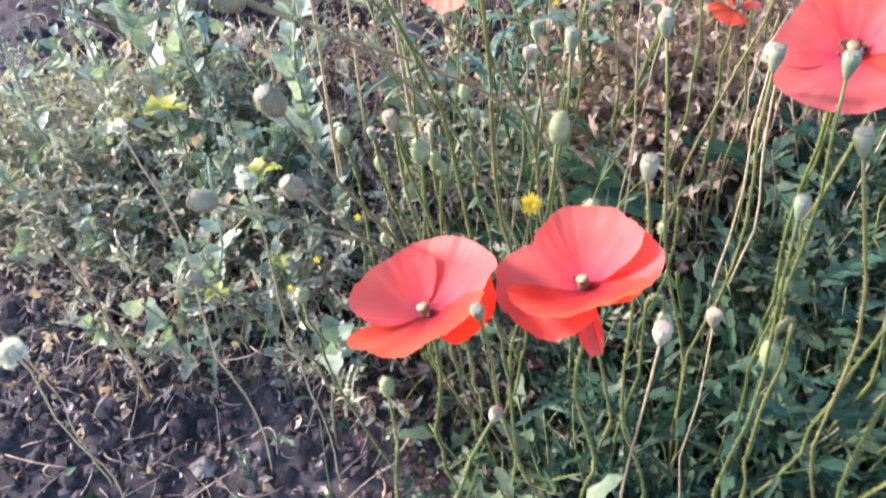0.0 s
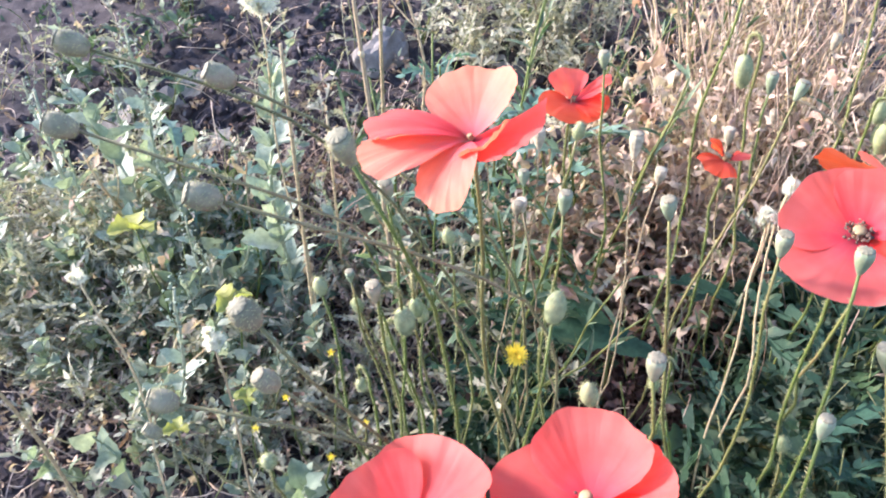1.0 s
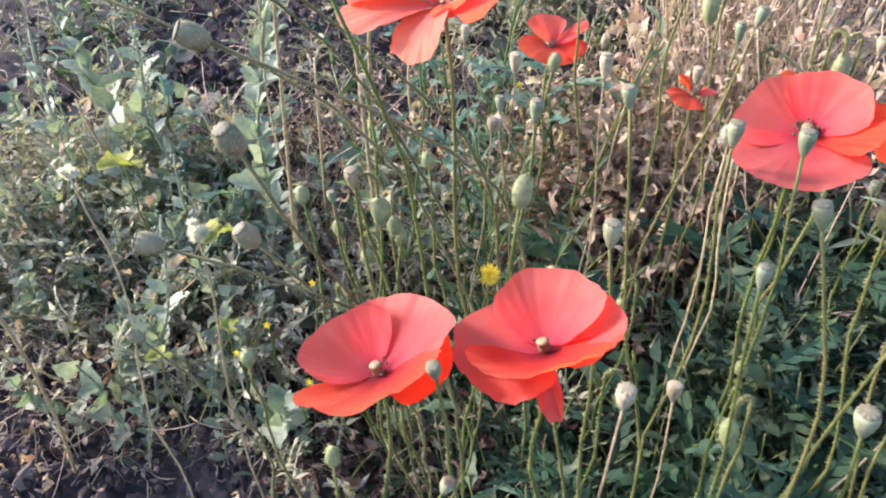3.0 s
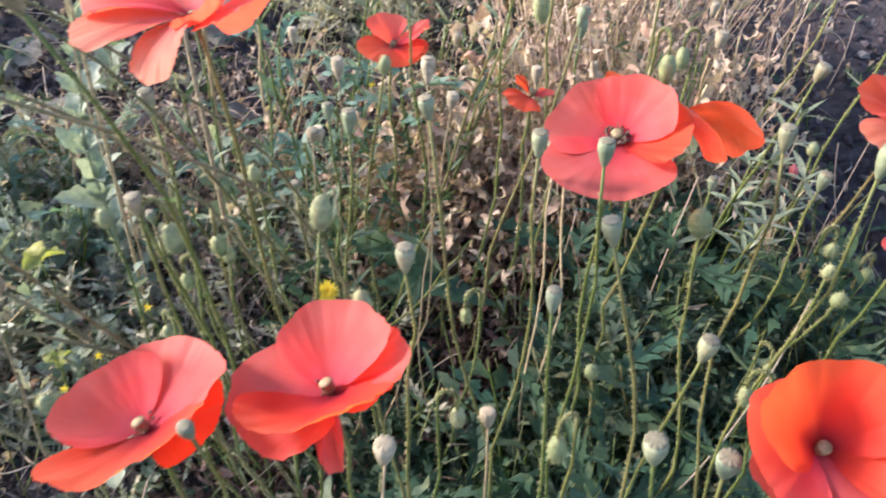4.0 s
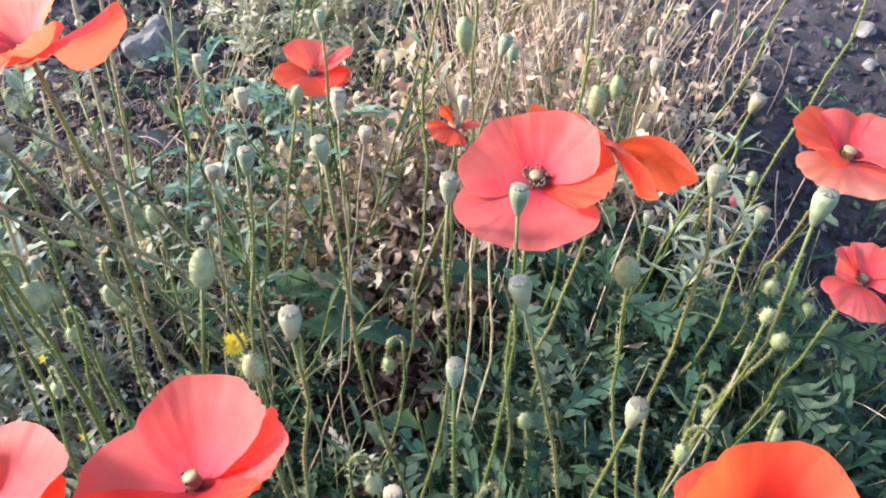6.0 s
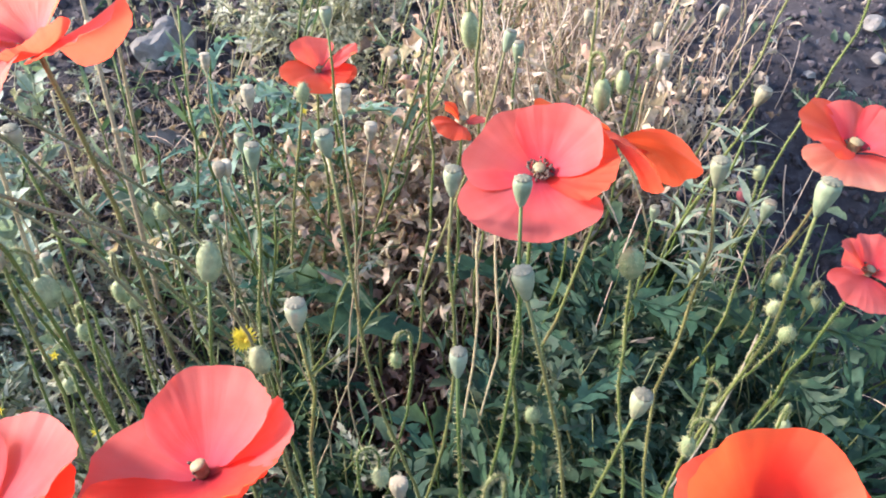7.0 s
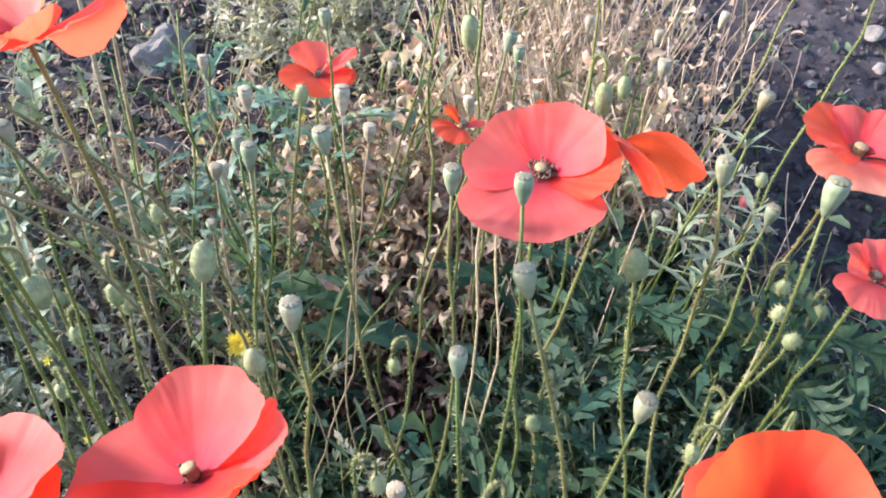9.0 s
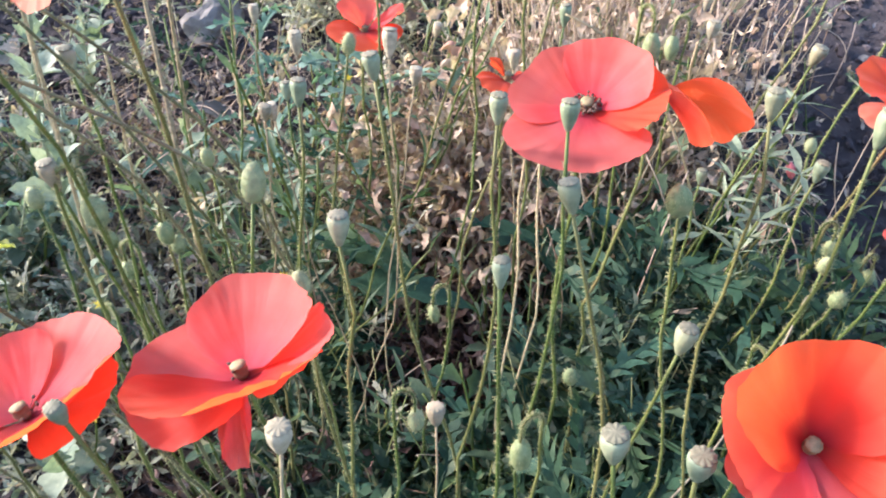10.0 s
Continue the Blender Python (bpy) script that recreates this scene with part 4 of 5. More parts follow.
front = lambda x, y: clump(x, y) * (.25 + .75 * min(1, max(0, (x - .02) * 8))) * min(1, max(0, (.22 - y) * 15 + .6 * (x > .2)))
copies(shoot(.13, 11, 1), scatter(15, front, seed=71, gap=.03, lean=10))
copies(shoot(.10, 10, 2), scatter(17, front, seed=72, gap=.03, lean=12))
copies(shoot(.20, 12, 3), scatter(6, lambda x, y: bump2(x, y, -.015, .33, .04, .06), (.75, 1.05), seed=73, gap=.03, lean=10))

# soft round-leaved plants on the side of the bank
round_leaf = [Shape().add(*blade(.022 + .003 * k, .0080 + .0010 * k, 0, 0, .28, .45, .1, 9, 1.0, 110 + k, .25)).mesh("round_leaf", leaf_round) for k in range(4)]


def round_weed(h, n, seed):
    r = random.Random(seed)
    root = thing("round_leaved_weed", 0, 0, 0, "pale green weed with soft oval leaves", "weed", "round-leaved weeds")
    pts, radii = stalk((0, 0, -.005), (r.uniform(-.04, .04), r.uniform(-.04, .04), h), .0010, seed)
    part("stem", Shape().add(*tube(pts, radii, 6)), leaf_grey, root)
    for k in range(n):
        i = 2 + int(11.9 * k / n)
        ob = part("leaf", round_leaf[r.randrange(4)], None, root)
        ob.matrix_basis = Matrix.Translation(pts[i]) @ pose(0, 0, 0, r.uniform(5, 70), r.gauss(0, 18), k * 137.5) @ Matrix.Scale(r.uniform(.55, 1.15), 4)
    return root


bank = lambda x, y: min(1, .8 * bump2(x, y, -.31, .34, .11, .07) + .7 * weedy(x, y))
copies(round_weed(.15, 18, 1), scatter(20, bank, seed=74, gap=.04, lean=14))
copies(round_weed(.09, 9, 2), scatter(22, bank, seed=75, gap=.03, lean=16))

# plant with whorls of narrow pale leaves beside the bare soil
whorl_leaf = [Shape().add(*blade(.026 + .004 * k, .0019 + .0003 * k, 0, 0, .2, .45, .25, 9, 1.0, 120 + k, .5)).mesh("whorl_leaf", leaf_whorl) for k in range(3)]
root = thing("whorled_weed", .250, .265, height(.250, .265), "weed with whorls of narrow pale green leaves", "weed")
r = random.Random(5)
for tx, ty, tz in ((.055, -.048, .262), (.036, -.035, .215), (.078, -.040, .205), (.046, -.060, .180)):
    pts, radii = stalk((0, 0, -.005), (tx, ty, tz), .0011, int(tz * 1000), end=(.1, -.1, 1))
    part("stem", Shape().add(*tube(pts, radii, 6)), stem_green, root)
    for i in (9, 11, 12, 13):
        for k in range(6):
            ob = part("leaf", whorl_leaf[r.randrange(3)], None, root)
            ob.matrix_basis = Matrix.Translation(pts[i]) @ pose(0, 0, 0, r.uniform(-10, 40), r.gauss(0, 12), k * 62 + i * 31) @ Matrix.Scale(r.uniform(.6, 1.1), 4)

# broad-leaved little weeds
oval = []
for k in range(4):
    oval.append(Shape().add(*blade(.019 + .003 * k, .0042 + .0008 * k, 2, .25, .25, .5, .1, 7, 1.0, 60 + k, .25)).mesh("oval_leaf", leaf_weed))


def weed(h, n, branches, seed):
    r = random.Random(seed)
    root = thing("small_weed", 0, 0, 0, "small branching green weed with oval leaves", "weed", "small weeds")
    for b in range(branches):
        q = 6.283 * b / branches + r.uniform(-.5, .5)
        o = h * r.uniform(.15, .6)
        pts, radii = stalk((0, 0, -.005), (math.cos(q) * o, math.sin(q) * o, h * r.uniform(.6, 1)), .0008, seed * 9 + b, .02, 9)
        part("stem", Shape().add(*tube(pts, radii, 5)), stem_green, root)
        for k in range(n):
            i = 2 + int(6.9 * k / n)
            ob = part("leaf", oval[r.randrange(4)], None, root)
            ob.matrix_basis = Matrix.Translation(pts[i]) @ pose(0, 0, 0, r.uniform(-10, 55), r.gauss(0, 18), k * 137.5 + b * 50) @ Matrix.Scale(r.uniform(.5, 1.1), 4)
    return root


everywhere = lambda x, y: .7 * clump(x, y) + .18 * weedy(x, y) + .003
copies(weed(.11, 6, 3, 1), scatter(20, everywhere, seed=31, gap=.025, lean=12))
copies(weed(.07, 5, 3, 2), scatter(26, everywhere, seed=32, gap=.025, lean=14))

far_left = lambda x, y: bump2(x, y, -.66, .76, .15, .10)
copies(weed(.07, 5, 3, 3), scatter(7, far_left, (.8, 1.2), seed=33, gap=.05, lean=12))

# narrow-leaved feathery weed
narrow = []
for k in range(3):
    narrow.append(Shape().add(*blade(.019 + .004 * k, .0016, 0, 0, .3, .4, .1, 6, 1.0, 80 + k, .5)).mesh("narrow_leaf", leaf_weed))


def feathery(h, n, seed, lean):
    r = random.Random(seed)
    root = thing("feathery_weed", 0, 0, 0, "slender weed with narrow pointed leaves in whorls", "weed", "feathery weeds")
    for b in range(3):
        pts, radii = stalk((0, 0, -.005), (lean + r.uniform(-.05, .05), r.uniform(-.05, .05), h * r.uniform(.75, 1)), .0008, seed * 9 + b, 0, 10)
        part("stem", Shape().add(*tube(pts, radii, 5)), stem_green, root)
        for k in range(n):
            i = 2 + int(7.9 * k / n)
            ob = part("leaf", narrow[r.randrange(3)], None, root)
            ob.matrix_basis = Matrix.Translation(pts[i]) @ pose(0, 0, 0, r.uniform(15, 65), r.gauss(0, 18), k * 99 + b * 40) @ Matrix.Scale(r.uniform(.6, 1.2), 4)
    return root


right_side = lambda x, y: bump2(x, y, .27, .26, .05, .08) + .4 * clump(x, y)
copies(feathery(.17, 13, 1, .03), scatter(6, right_side, seed=41, gap=.03, lean=12))
copies(feathery(.24, 15, 2, .06), scatter(8, lambda x, y: .1 * bump2(x, y, .30, .31, .05, .05) + bump2(x, y, -.01, .36, .06, .07), seed=42, gap=.04, lean=10))
copies(feathery(.20, 14, 4, .02), scatter(10, lambda x, y: bump2(x, y, .22, .52, .10, .10) + .8 * bump2(x, y, -.03, .82, .07, .08), seed=44, gap=.04, lean=8))
copies(feathery(.12, 10, 3, -.02), scatter(22, lambda x, y: everywhere(x, y), seed=43, gap=.025, lean=14))

# dry stalks with curled leaves
curled = []
for k in range(4):
    curled.append(Shape().add(*blade(.030 + .006 * k, .0048 + .0014 * (k % 2), 3, .45, .6, -.1, 2.4 + .5 * k, 12, 1.0, 90 + k, 2.0)).mesh("curled_leaf", withered_single))


def dry_stalk(h, n, seed, lean):
    r = random.Random(seed)
    root = thing("dry_stalk", 0, 0, 0, "dry straw-coloured stalk with curled withered leaves", "dry plant", "dry stalks")
    pts, radii = stalk((0, 0, -.005), (lean * r.uniform(.5, 1.2), r.uniform(-.04, .04), h), .0011, seed, 0, 12)
    part("stem", Shape().add(*tube(pts, radii, 6)), straw, root)
    for b in range(2):
        i = r.randrange(5, 9)
        q = r.uniform(0, 6.283)
        e = pts[i] + Vector((math.cos(q) * .04, math.sin(q) * .04, .05))
        part("twig", Shape().add(*tube(bezier(pts[i], pts[i].lerp(e, .5) + Vector((0, 0, -.008)), e, 6), .0006, 4)), straw, root)
    for k in range(n):
        i = 1 + int(10.9 * k / n)
        ob = part("leaf", curled[r.randrange(4)], None, root)
        ob.matrix_basis = Matrix.Translation(pts[i]) @ pose(0, 0, 0, r.uniform(-40, 50), r.gauss(0, 30), r.uniform(0, 360)) @ Matrix.Scale(r.uniform(.5, 1.1), 4)
    return root


copies(dry_stalk(.27, 4, 1, .06), scatter(17, strawy, seed=51, gap=.015, lean=9))
copies(dry_stalk(.21, 5, 2, -.04), scatter(20, strawy, seed=52, gap=.015, lean=12))
copies(dry_stalk(.15, 6, 3, .05), scatter(18, lambda x, y: strawy(x, y) + .2 * weedy(x, y), seed=53, gap=.015, lean=16))

# ---- small bright things ----
def ray_flower(x, y, z, w, petals, label, seed):
    r = random.Random(seed)
    bx, by = x + r.uniform(-.02, .02), y + r.uniform(0, .03)
    bz = height(bx, by)
    root = thing("yellow_flower", bx, by, bz, label, "flower", "yellow flowers")
    top = Vector((x - bx, y - by, z - bz))
    pts, radii = stalk((0, 0, -.005), top, .0008, seed)
    part("stem", Shape().add(*tube(pts, radii, 6)), stem_green, root)
    turn = Matrix.Translation(top) @ upright((0, -.9, .9))
    part("flower_base", Shape().add(*lathe([(w * .08, -w * .3), (w * .2, -w * .15), (w * .18, 0)], 12), turn), stem_green, root)
    s = Shape()
    for k in range(petals):
        ring = k % 3
        m = turn @ pose(0, 0, 0, 12 + 18 * ring + r.uniform(-8, 8), 0, k * 360 / petals * 1.0 + r.uniform(-5, 5))
        s.add(*blade(w * (.52 - .1 * ring), w * .062, 0, 0, .1, .25, 0, 4, 1.0, k), m)
    s.add(*lathe([(w * .16, 0), (w * .15, w * .05), (w * .05, w * .09)], 10), turn)
    part("flower_head", s, yellow_ray, root, "bright yellow rays")


ray_flower(-0.023, 0.146, 0.215, .018, 66, "yellow sow-thistle flower on a thin stem", 1)
for k, (x, y, z) in enumerate(((-0.225, 0.158, 0.119), (-0.205, 0.182, 0.129), (-0.170, 0.208, 0.154), (-0.140, 0.169, 0.116), (-0.165, 0.146, 0.102), (0.000, 0.421, 0.242))):
    ray_flower(x, y, z, .0085, 15, "tiny yellow flower low over the soil", 10 + k)


def tuft(x, y, z, w, label, seed):
    """A ball of white seed down."""
    r = random.Random(seed)
    bz = height(x, y)
    root = thing("seed_down", x, y, bz, label, "seed head", "white seed heads")
    top = Vector((0, 0, z - bz))
    pts, radii = stalk((0, 0, -.005), top, .0008, seed)
    part("stem", Shape().add(*tube(pts, radii, 6)), straw, root)
    s = Shape()
    for _ in range(6):
        c = top + Vector((r.gauss(0, .13), r.gauss(0, .13), r.gauss(0, .13))) * w
        for _ in range(260):
            d = Vector((r.gauss(0, 1), r.gauss(0, 1), r.gauss(0, .9) + .2)).normalized()
            e = d.orthogonal().normalized() * w * .012
            bend = Vector((r.gauss(0, 1), r.gauss(0, 1), r.gauss(0, 1))) * w * .07
            l = w * r.uniform(.18, .36)
            s.add([c + e, c - e, c + d * l * .5 + bend - e, c + d * l * .5 + bend + e, c + d * l], [(0, 1, 2, 3), (3, 2, 4)])
    part("down", s, fluff, root, "soft white down")


tuft(-0.187, 0.064, 0.300, .014, "white fluffy seed head on a thin dry stem", 1)
tuft(-0.270, 0.093, 0.321, .012, "white fluffy seed head on a thin dry stem", 2)
tuft(0.122, 0.154, 0.323, .015, "white fluffy seed head on a thin dry stem", 3)
tuft(0.136, 0.170, 0.332, .013, "white fluffy seed head on a thin dry stem", 4)
tuft(-0.400, 0.051, 0.156, .027, "white fluffy seed head on a thin dry stem", 5)
tuft(-0.210, 0.312, 0.405, .032, "white fluffy seed head on a thin dry stem", 7)
tuft(-0.430, 0.078, 0.171, .024, "white fluffy seed head on a thin dry stem", 6)

# yellowing leaves on thin stalks
for k, (x, y, z, w) in enumerate(((-0.362, 0.310, 0.203, .026), (-0.264, 0.254, 0.167, .021), (-0.245, 0.196, 0.111, .013), (-0.300, 0.173, 0.097, .014))):
    bz = height(x, y)
    root = thing("yellow_leaf", x, y, bz, "yellowing leaf on a thin stalk", "leaf", "yellow leaves")
    part("stalk", Shape().add(*tube(stalk((0, 0, -.005), (0, 0, z - bz), .0008, 70 + k)[0], .0008, 5)), stem_green, root)
    for j in range(3):
        part("blade", Shape().add(*blade(w * .95, w * .46, 3, .25, .55, .7, .3, 14, 1, 70 + k + j, .8)), leaf_yellow, root).matrix_basis = pose(0, 0, z - bz, 20, 0, 120 * j + 40 * k)

# a red-tipped bud bent over its stem
root = thing("poppy_bud", 0.33, 0.33, height(.33, .33), "small bud showing its first red, bent to the side", "poppy bud")
part("stem", Shape().add(*tube(bezier((0, 0, -.005), (.0, .0, .16), (.046, -.006, .125), 12), .0009, 6)), stem_green, root)
part("bud", Shape().add(*lathe([(.001, 0), (.0035, .004), (.004, .008), (.0025, .013), (.0005, .016)], 14), Matrix.Translation((.046, -.006, .127)) @ upright((.3, -.1, -1))), bud_pink, root, "red petals pushing out of the bud")


# ---- stones, clods and litter ----
def rock(w, d, h, seed, rough=.35):
    bm = bmesh.new()
    bmesh.ops.create_icosphere(bm, subdivisions=3, radius=1)
    for v in bm.verts:
        k = 1 + rough * noise.noise(v.co * 1.3 + Vector((seed, 0, 0))) + .15 * rough * noise.noise(v.co * 5 + Vector((0, seed, 0)))
        c = v.co * k
        v.co = Vector((c.x * w, c.y * d, max(c.z, -.35) * h))
    me = bpy.data.meshes.new("stone")
    bm.to_mesh(me)
    bm.free()
    me.materials.append(stone_grey)
    return me


for k, (x, y, w, h) in enumerate(((-0.200, 0.775, .046, .036), (.60, .62, .008, .006), (-.141, .474, .022, .012), (-.03, .40, .018, .010),
                                  (-.52, .75, .03, .02), (.70, .64, .010, .007), (-.3, .62, .018, .012), (-.46, .16, .016, .012), (-.34, .10, .012, .009), (.72, .70, .016, .01))):
    ob = new("stone", rock(w, w * rng.uniform(.6, .9), h, k + 3.3, .45))
    ob.matrix_basis = pose(x, y, height(x, y) + h * .25, rng.uniform(-12, 12), rng.uniform(-12, 12), rng.uniform(0, 360))
    tagged(ob, "rounded grey stone half sunk in the soil", "stone", "stones")

ico = bmesh.new()
bmesh.ops.create_icosphere(ico, subdivisions=1, radius=1)
ICO_V, ICO_F = [v.co.copy() for v in ico.verts], [tuple(v.index for v in f.verts) for f in ico.faces]
ico.free()


def clods():
    r = random.Random(77)
    s = Shape()
    for n in range(14500):
        x, y = (r.gauss(0, .55), r.uniform(-.05, 1.3)) if n < 5500 else (r.gauss(-.42, .2), r.gauss(.22, .16)) if n < 9500 else (r.gauss(-.35, .25), r.gauss(.72, .14)) if n < 12500 else (r.gauss(.56, .12), r.gauss(.52, .16))
        w = .0016 + (.010 * r.random() ** 4 if n < 12500 else .005 * r.random() ** 3)
        m = pose(x, y, height(x, y) + w * .3, r.uniform(0, 360), r.uniform(0, 360), r.uniform(0, 360))
        k = (r.uniform(.7, 1.4), r.uniform(.6, 1.2), r.uniform(.5, 1.0))
        s.add([Vector((v.x * k[0], v.y * k[1], v.z * k[2])) * w * r.uniform(.75, 1.2) for v in ICO_V], ICO_F, m)
    tagged(new("soil_crumbs", s.mesh("soil_crumbs", clod, False)), "crumbs and small clods of grey-brown soil", "soil", kind="stuff")


clods()


def litter():
    r = random.Random(78)
    s = Shape()
    kinds = [blade(.026, (.0052, .0030)[k % 2], 3 + k % 2, .55, .7, -.1, 2.4 + .8 * k, 15, 1, k, 1.2 + .5 * k) for k in range(5)]
    for _ in range(6800):
        c = r.random()
        if c < .24:
            x, y, up = r.gauss(.25, .06), r.gauss(.40, .04), .06
        elif c < .60:
            x, y, up = r.gauss(.095, .060), r.gauss(.390, .050), .072
        elif c < .72:
            x, y, up = r.gauss(-.14, .16), r.gauss(.46, .13), .018
        elif c < .84:
            x, y, up = r.gauss(-.38, .12), r.gauss(.36, .09), .05
        else:
            x, y, up = r.gauss(-.1, .4), r.uniform(.05, 1.0), .008
        k = r.uniform(.4, 1.25) if up < .06 else r.uniform(.6, 1.7)
        m = pose(x, y, height(x, y) + abs(r.gauss(0, up)), r.uniform(-60, 60), r.uniform(-60, 60), r.uniform(0, 360)) @ Matrix.Scale(k, 4)
        s.add(*kinds[r.randrange(5)], m)
    tagged(new("leaf_litter", s.mesh("leaf_litter", withered)), "withered curled brown leaves lying on the soil", "leaf litter", kind="stuff")


litter()


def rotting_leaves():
    """Rotting leaves, with shade of the clump's hollow and leaning stems in their colour."""
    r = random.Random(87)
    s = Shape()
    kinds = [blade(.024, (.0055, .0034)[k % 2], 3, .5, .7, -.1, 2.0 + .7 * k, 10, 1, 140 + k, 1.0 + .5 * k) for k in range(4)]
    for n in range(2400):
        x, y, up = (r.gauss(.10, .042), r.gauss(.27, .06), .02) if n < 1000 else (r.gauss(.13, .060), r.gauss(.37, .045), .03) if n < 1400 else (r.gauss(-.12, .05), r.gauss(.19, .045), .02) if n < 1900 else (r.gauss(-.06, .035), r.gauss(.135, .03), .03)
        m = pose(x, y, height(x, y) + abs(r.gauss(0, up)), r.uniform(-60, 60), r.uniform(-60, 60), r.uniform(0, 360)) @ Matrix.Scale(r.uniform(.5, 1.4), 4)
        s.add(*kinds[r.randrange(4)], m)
    tagged(new("rotting_leaves", s.mesh("rotting_leaves", rotten_shaded)), "red-brown rotting leaves in the hollow of the clump, darkened for its shade", "leaf litter", kind="stuff")


rotting_leaves()


def dry_curls():
    """Pale twisted leaves that hang in the dead stalks."""
    r = random.Random(83)
    s = Shape()
    kinds = [blade(.032, .0022, 2, .4, .6, -.1, 3.4 + .6 * k, 12, 1, 50 + k, 2.5) for k in range(3)] + [blade(.026, .0046, 3, .5, .9, -.1, 3.0 + k, 20, 1, 60 + k, 3.5) for k in range(3)]
    n = 0
    while n < 2300:
        x, y = r.uniform(.0, .6), r.uniform(.2, .9)
        if r.random() > strawy(x, y) * min(1, max(0, (x - .02) * 9)):
            continue
        n += 1
        m = pose(x, y, height(x, y) + .17 * r.random() ** 1.5, r.uniform(-90, 90), r.uniform(-60, 60), r.uniform(0, 360)) @ Matrix.Scale(r.uniform(.5, 1.3), 4)
        s.add(*kinds[r.randrange(6)], m)
    tagged(new("dry_curls", s.mesh("dry_curls", straw_joined)), "pale twisted dry leaves hanging in dead stalks", "dry leaves", kind="stuff")


dry_curls()


def undergrowth():
    r = random.Random(79)
    s = Shape()
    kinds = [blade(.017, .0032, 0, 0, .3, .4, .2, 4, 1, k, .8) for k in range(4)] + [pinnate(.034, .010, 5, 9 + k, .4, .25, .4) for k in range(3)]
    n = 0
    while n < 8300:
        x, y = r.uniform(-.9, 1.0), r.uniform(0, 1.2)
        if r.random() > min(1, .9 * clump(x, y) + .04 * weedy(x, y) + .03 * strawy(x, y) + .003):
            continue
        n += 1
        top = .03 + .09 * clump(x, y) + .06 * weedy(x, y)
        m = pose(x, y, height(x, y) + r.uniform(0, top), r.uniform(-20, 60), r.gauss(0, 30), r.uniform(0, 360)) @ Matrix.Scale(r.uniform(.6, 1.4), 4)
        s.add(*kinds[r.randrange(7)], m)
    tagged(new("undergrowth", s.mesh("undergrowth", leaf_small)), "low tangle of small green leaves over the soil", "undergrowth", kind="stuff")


undergrowth()


def tangle():
    r = random.Random(80)
    s = Shape()
    for _ in range(1150):
        c = r.random()
        if c < .56:
            x, y = r.gauss(.26, .075), r.gauss(.51, .10)
        elif c < .78:
            x, y = r.gauss(-.3, .2), r.gauss(.38, .2)
        else:
            x, y = r.uniform(-.8, .6), r.uniform(0, 1.1)
        z = height(x, y)
        l, q = r.uniform(.03, .12), r.uniform(0, 6.283)
        e = Vector((math.cos(q), math.sin(q), r.uniform(-.1, 1.0) + (2.6 if c < .36 else 0))).normalized() * l * (1.9 if c < .36 else 1)
        a = Vector((x, y, z + abs(r.gauss(0, .03))))
        s.add(*tube(bezier(a, a + e * .5 + Vector((r.gauss(0, .015), r.gauss(0, .015), r.uniform(0, .02))), a + e, 6), r.uniform(.0003, .0007), 4))
    tagged(new("dry_tangle", s.mesh("dry_tangle", straw_joined)), "tangle of dry thin stalks and roots", "dry grass", kind="stuff")


tangle()


def fine_stems():
    r = random.Random(81)
    s = Shape()
    n = 0
    while n < 620:
        x, y = r.uniform(-.8, .8), r.uniform(0, .9)
        if r.random() > min(1, .7 * clump(x, y) + .5 * weedy(x, y) + .15 * bump2(x, y, -.03, .32, .10, .08) + .06 * bump2(x, y, .36, .22, .10, .12) + .22 * bump2(x, y, .2, .45, .12, .08) + .004):
            continue
        n += 1
        l, q = r.uniform(.05, .17), r.uniform(0, 6.283)
        e = Vector((math.cos(q) * r.uniform(.1, .7), math.sin(q) * r.uniform(.1, .5), 1)).normalized() * l
        a = Vector((x, y, height(x, y) - .004))
        s.add(*tube(bezier(a, a + e * .5 + Vector((r.gauss(0, .01), r.gauss(0, .01), .01)), a + e, 6), [.0008, .0007, .0006, .0006, .0005, .0004], 4))
    tagged(new("fine_stems", s.mesh("fine_stems", stem_fine)), "thin yellow-green stems standing among the weeds", "stems", kind="stuff")


fine_stems()


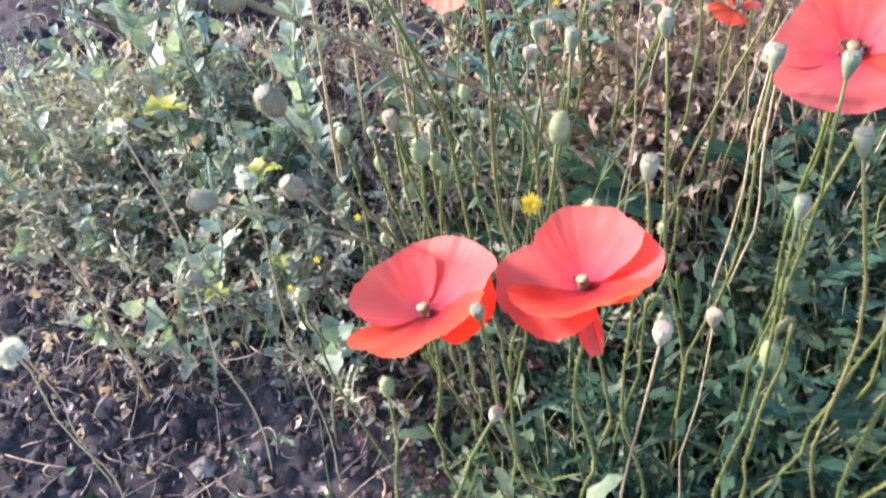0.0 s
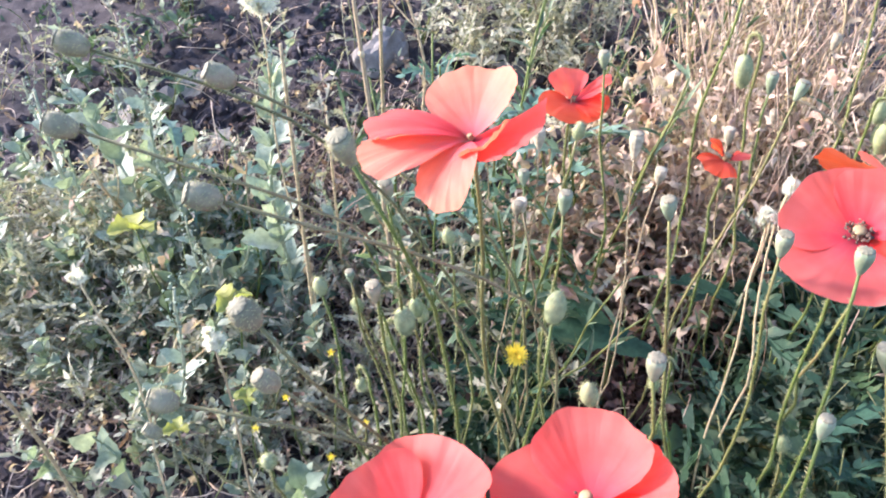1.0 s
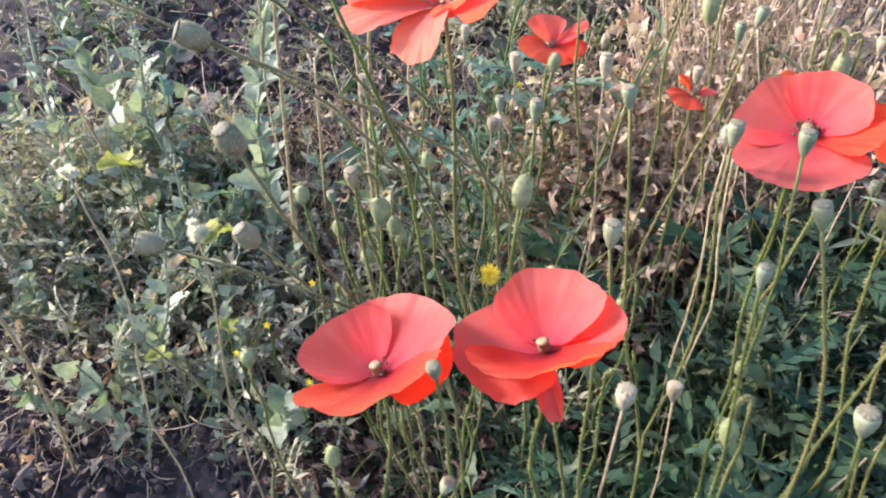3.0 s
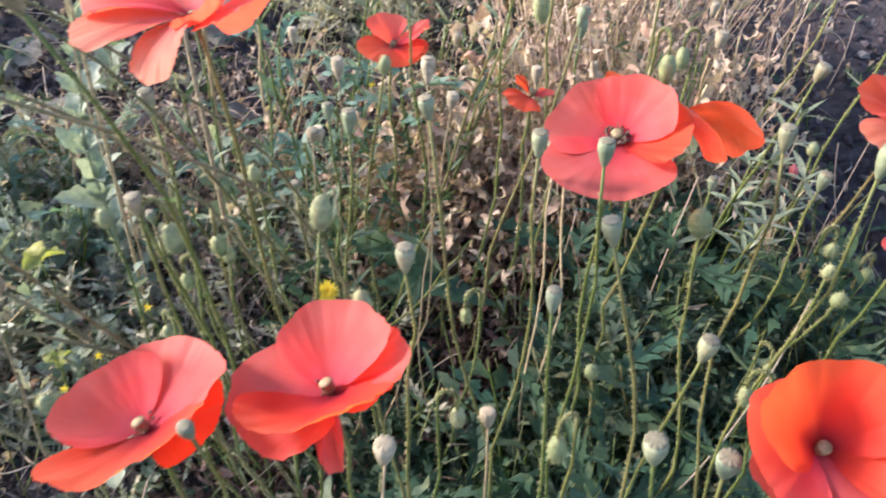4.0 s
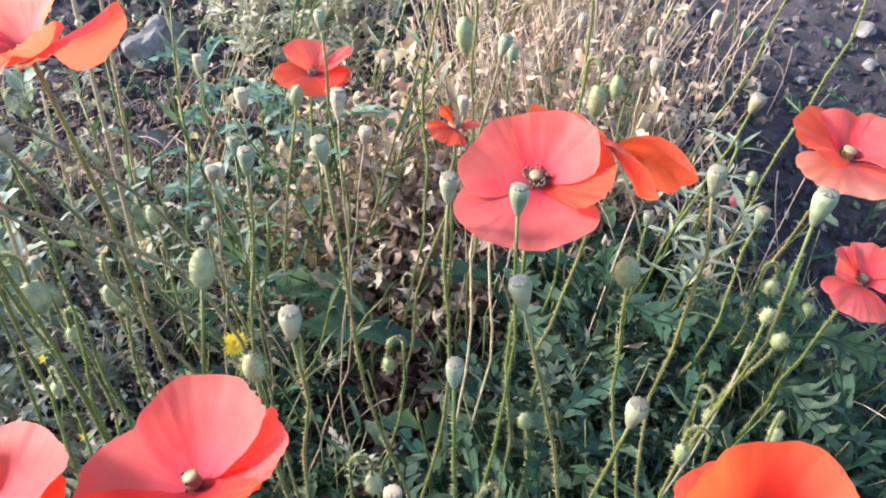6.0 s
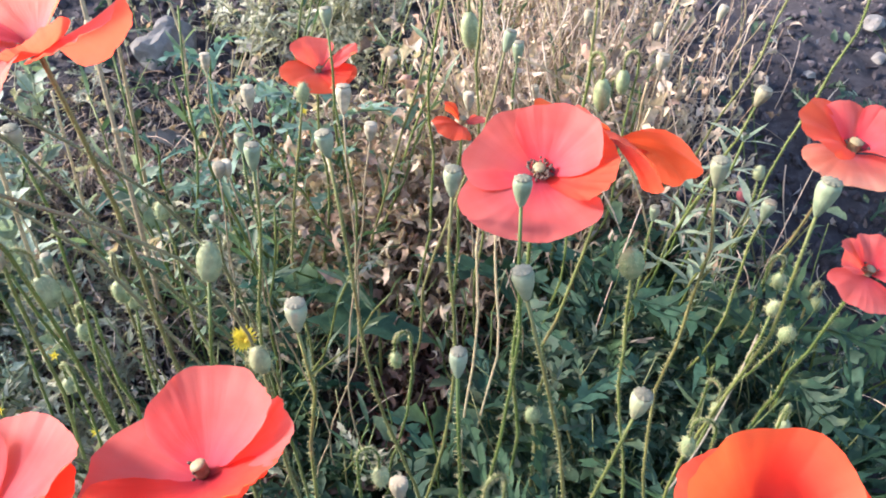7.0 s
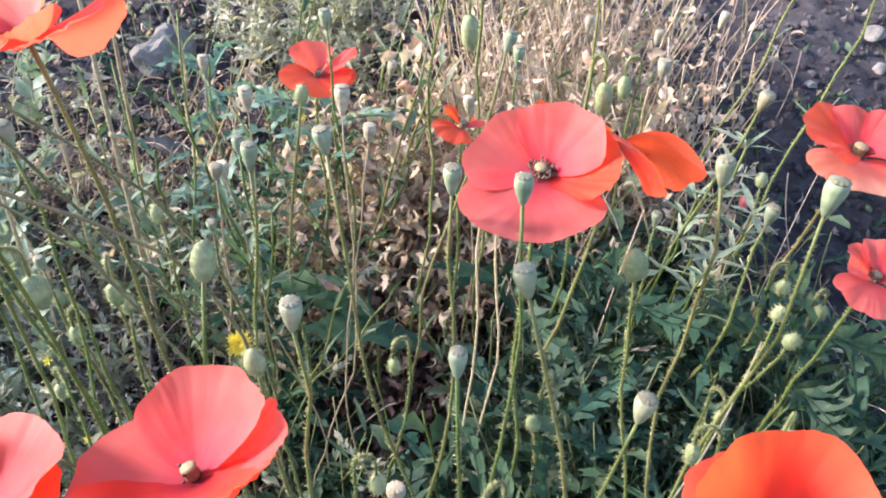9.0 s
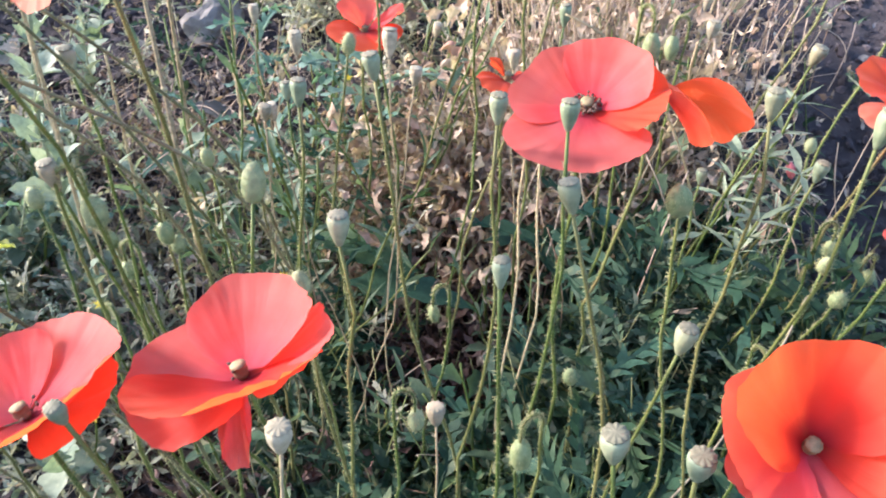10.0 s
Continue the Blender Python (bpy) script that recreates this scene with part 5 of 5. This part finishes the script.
def pale_weeds():
    """Fine greyish foliage, half dry, that covers the lit side of the bank."""
    r = random.Random(82)
    s = Shape()
    kinds = [blade(.014, .0022, 0, 0, .3, .4, .3, 4, 1, k, .8) for k in range(3)] + [pinnate(.024, .0065, 4, 20 + k, .3, .25, .5) for k in range(3)]
    n = 0
    while n < 700:
        x, y = r.uniform(-.9, .3), r.uniform(.05, 1.0)
        if r.random() > min(1, 1.1 * bump2(x, y, -.51, .42, .13, .075) + .30 * bump2(x, y, -.36, .33, .09, .06) + .12 * bump2(x, y, -.03, .40, .10, .07) + .45 * bump2(x, y, .0, .76, .09, .06) + .18 * bump2(x, y, -.22, .24, .09, .06) + .005):
            continue
        n += 1
        l, q = r.uniform(.05, .15), r.uniform(0, 6.283)
        e = Vector((math.cos(q) * .5, math.sin(q) * .5, 1)).normalized() * l
        a = Vector((x, y, height(x, y) - .004))
        pts = bezier(a, a + e * .5 + Vector((r.gauss(0, .012), r.gauss(0, .012), .01)), a + e, 8)
        s.add(*tube(pts, .0005, 4))
        for i in range(2, 8):
            for _ in range(3):
                s.add(*kinds[r.randrange(6)], Matrix.Translation(pts[i]) @ pose(0, 0, 0, r.uniform(-20, 60), r.gauss(0, 25), r.uniform(0, 360)) @ Matrix.Scale(r.uniform(.5, 1.2), 4))
    tagged(new("pale_weeds", s.mesh("pale_weeds", leaf_pale)), "half-dry pale grey-green weeds with fine leaves", "weeds", kind="stuff")


pale_weeds()


def dead_debris():
    """Broken grey and brown bits of dead plants over the bare soil."""
    r = random.Random(86)
    s = Shape()
    kinds = [blade(.013, .0022, 2, .4, .5, .1, 1.2 + .5 * k, 6, 1, 130 + k, 1.5) for k in range(4)]
    for n in range(6500):
        c = r.random()
        if c < .55:
            x, y = r.gauss(-.30, .15), r.gauss(.50, .12)
        elif c < .80:
            x, y = r.gauss(-.42, .13), r.gauss(.28, .12)
        elif c < .90:
            x, y = r.gauss(-.13, .07), r.gauss(.20, .06)
        else:
            x, y = r.gauss(.1, .3), r.uniform(.3, 1.0)
        a = Vector((x, y, height(x, y) + abs(r.gauss(0, .009))))
        if n % 3:
            m = Matrix.Translation(a) @ pose(0, 0, 0, r.uniform(-40, 60), r.uniform(-60, 60), r.uniform(0, 360)) @ Matrix.Scale(r.uniform(.5, 1.6), 4)
            s.add(*kinds[r.randrange(4)], m)
        else:
            q, l = r.uniform(0, 6.283), r.uniform(.012, .05)
            e = Vector((math.cos(q), math.sin(q), r.uniform(-.1, .7))) * l
            s.add(*tube(bezier(a, a + e * .5 + Vector((r.gauss(0, .005), r.gauss(0, .005), r.uniform(0, .008))), a + e, 4), r.uniform(.0003, .0007), 3))
    tagged(new("dead_debris", s.mesh("dead_debris", debris)), "broken grey-brown bits of dead plants on the soil", "plant litter", kind="stuff")


dead_debris()


def dry_brush():
    """Fine dead stalks that stand among the weeds, mauve and tan."""
    r = random.Random(88)
    s = Shape()
    kinds = [blade(.014, .0026, 2, .4, .6, -.1, 2.0 + .6 * k, 7, 1, 150 + k, 2.0) for k in range(3)]
    for n in range(470):
        x, y = (r.gauss(-.20, .085), r.gauss(.46, .09)) if n < 220 else (r.gauss(-.18, .06), r.gauss(.31, .05)) if n < 320 else (r.gauss(-.38, .10), r.gauss(.30, .08))
        l, q = r.uniform(.03, .11), r.uniform(0, 6.283)
        e = Vector((math.cos(q) * .5, math.sin(q) * .5, 1)).normalized() * l
        a = Vector((x, y, height(x, y) - .003))
        pts = bezier(a, a + e * .5 + Vector((r.gauss(0, .01), r.gauss(0, .01), .006)), a + e, 6)
        s.add(*tube(pts, r.uniform(.0004, .0008), 4))
        for _ in range(5):
            s.add(*kinds[r.randrange(3)], Matrix.Translation(pts[r.randrange(1, 6)]) @ pose(0, 0, 0, r.uniform(-60, 60), r.gauss(0, 40), r.uniform(0, 360)) @ Matrix.Scale(r.uniform(.5, 1.3), 4))
    tagged(new("dry_brush", s.mesh("dry_brush", brushwood)), "fine dead stalks with shrivelled mauve-brown leaves", "dry plants", kind="stuff")


dry_brush()
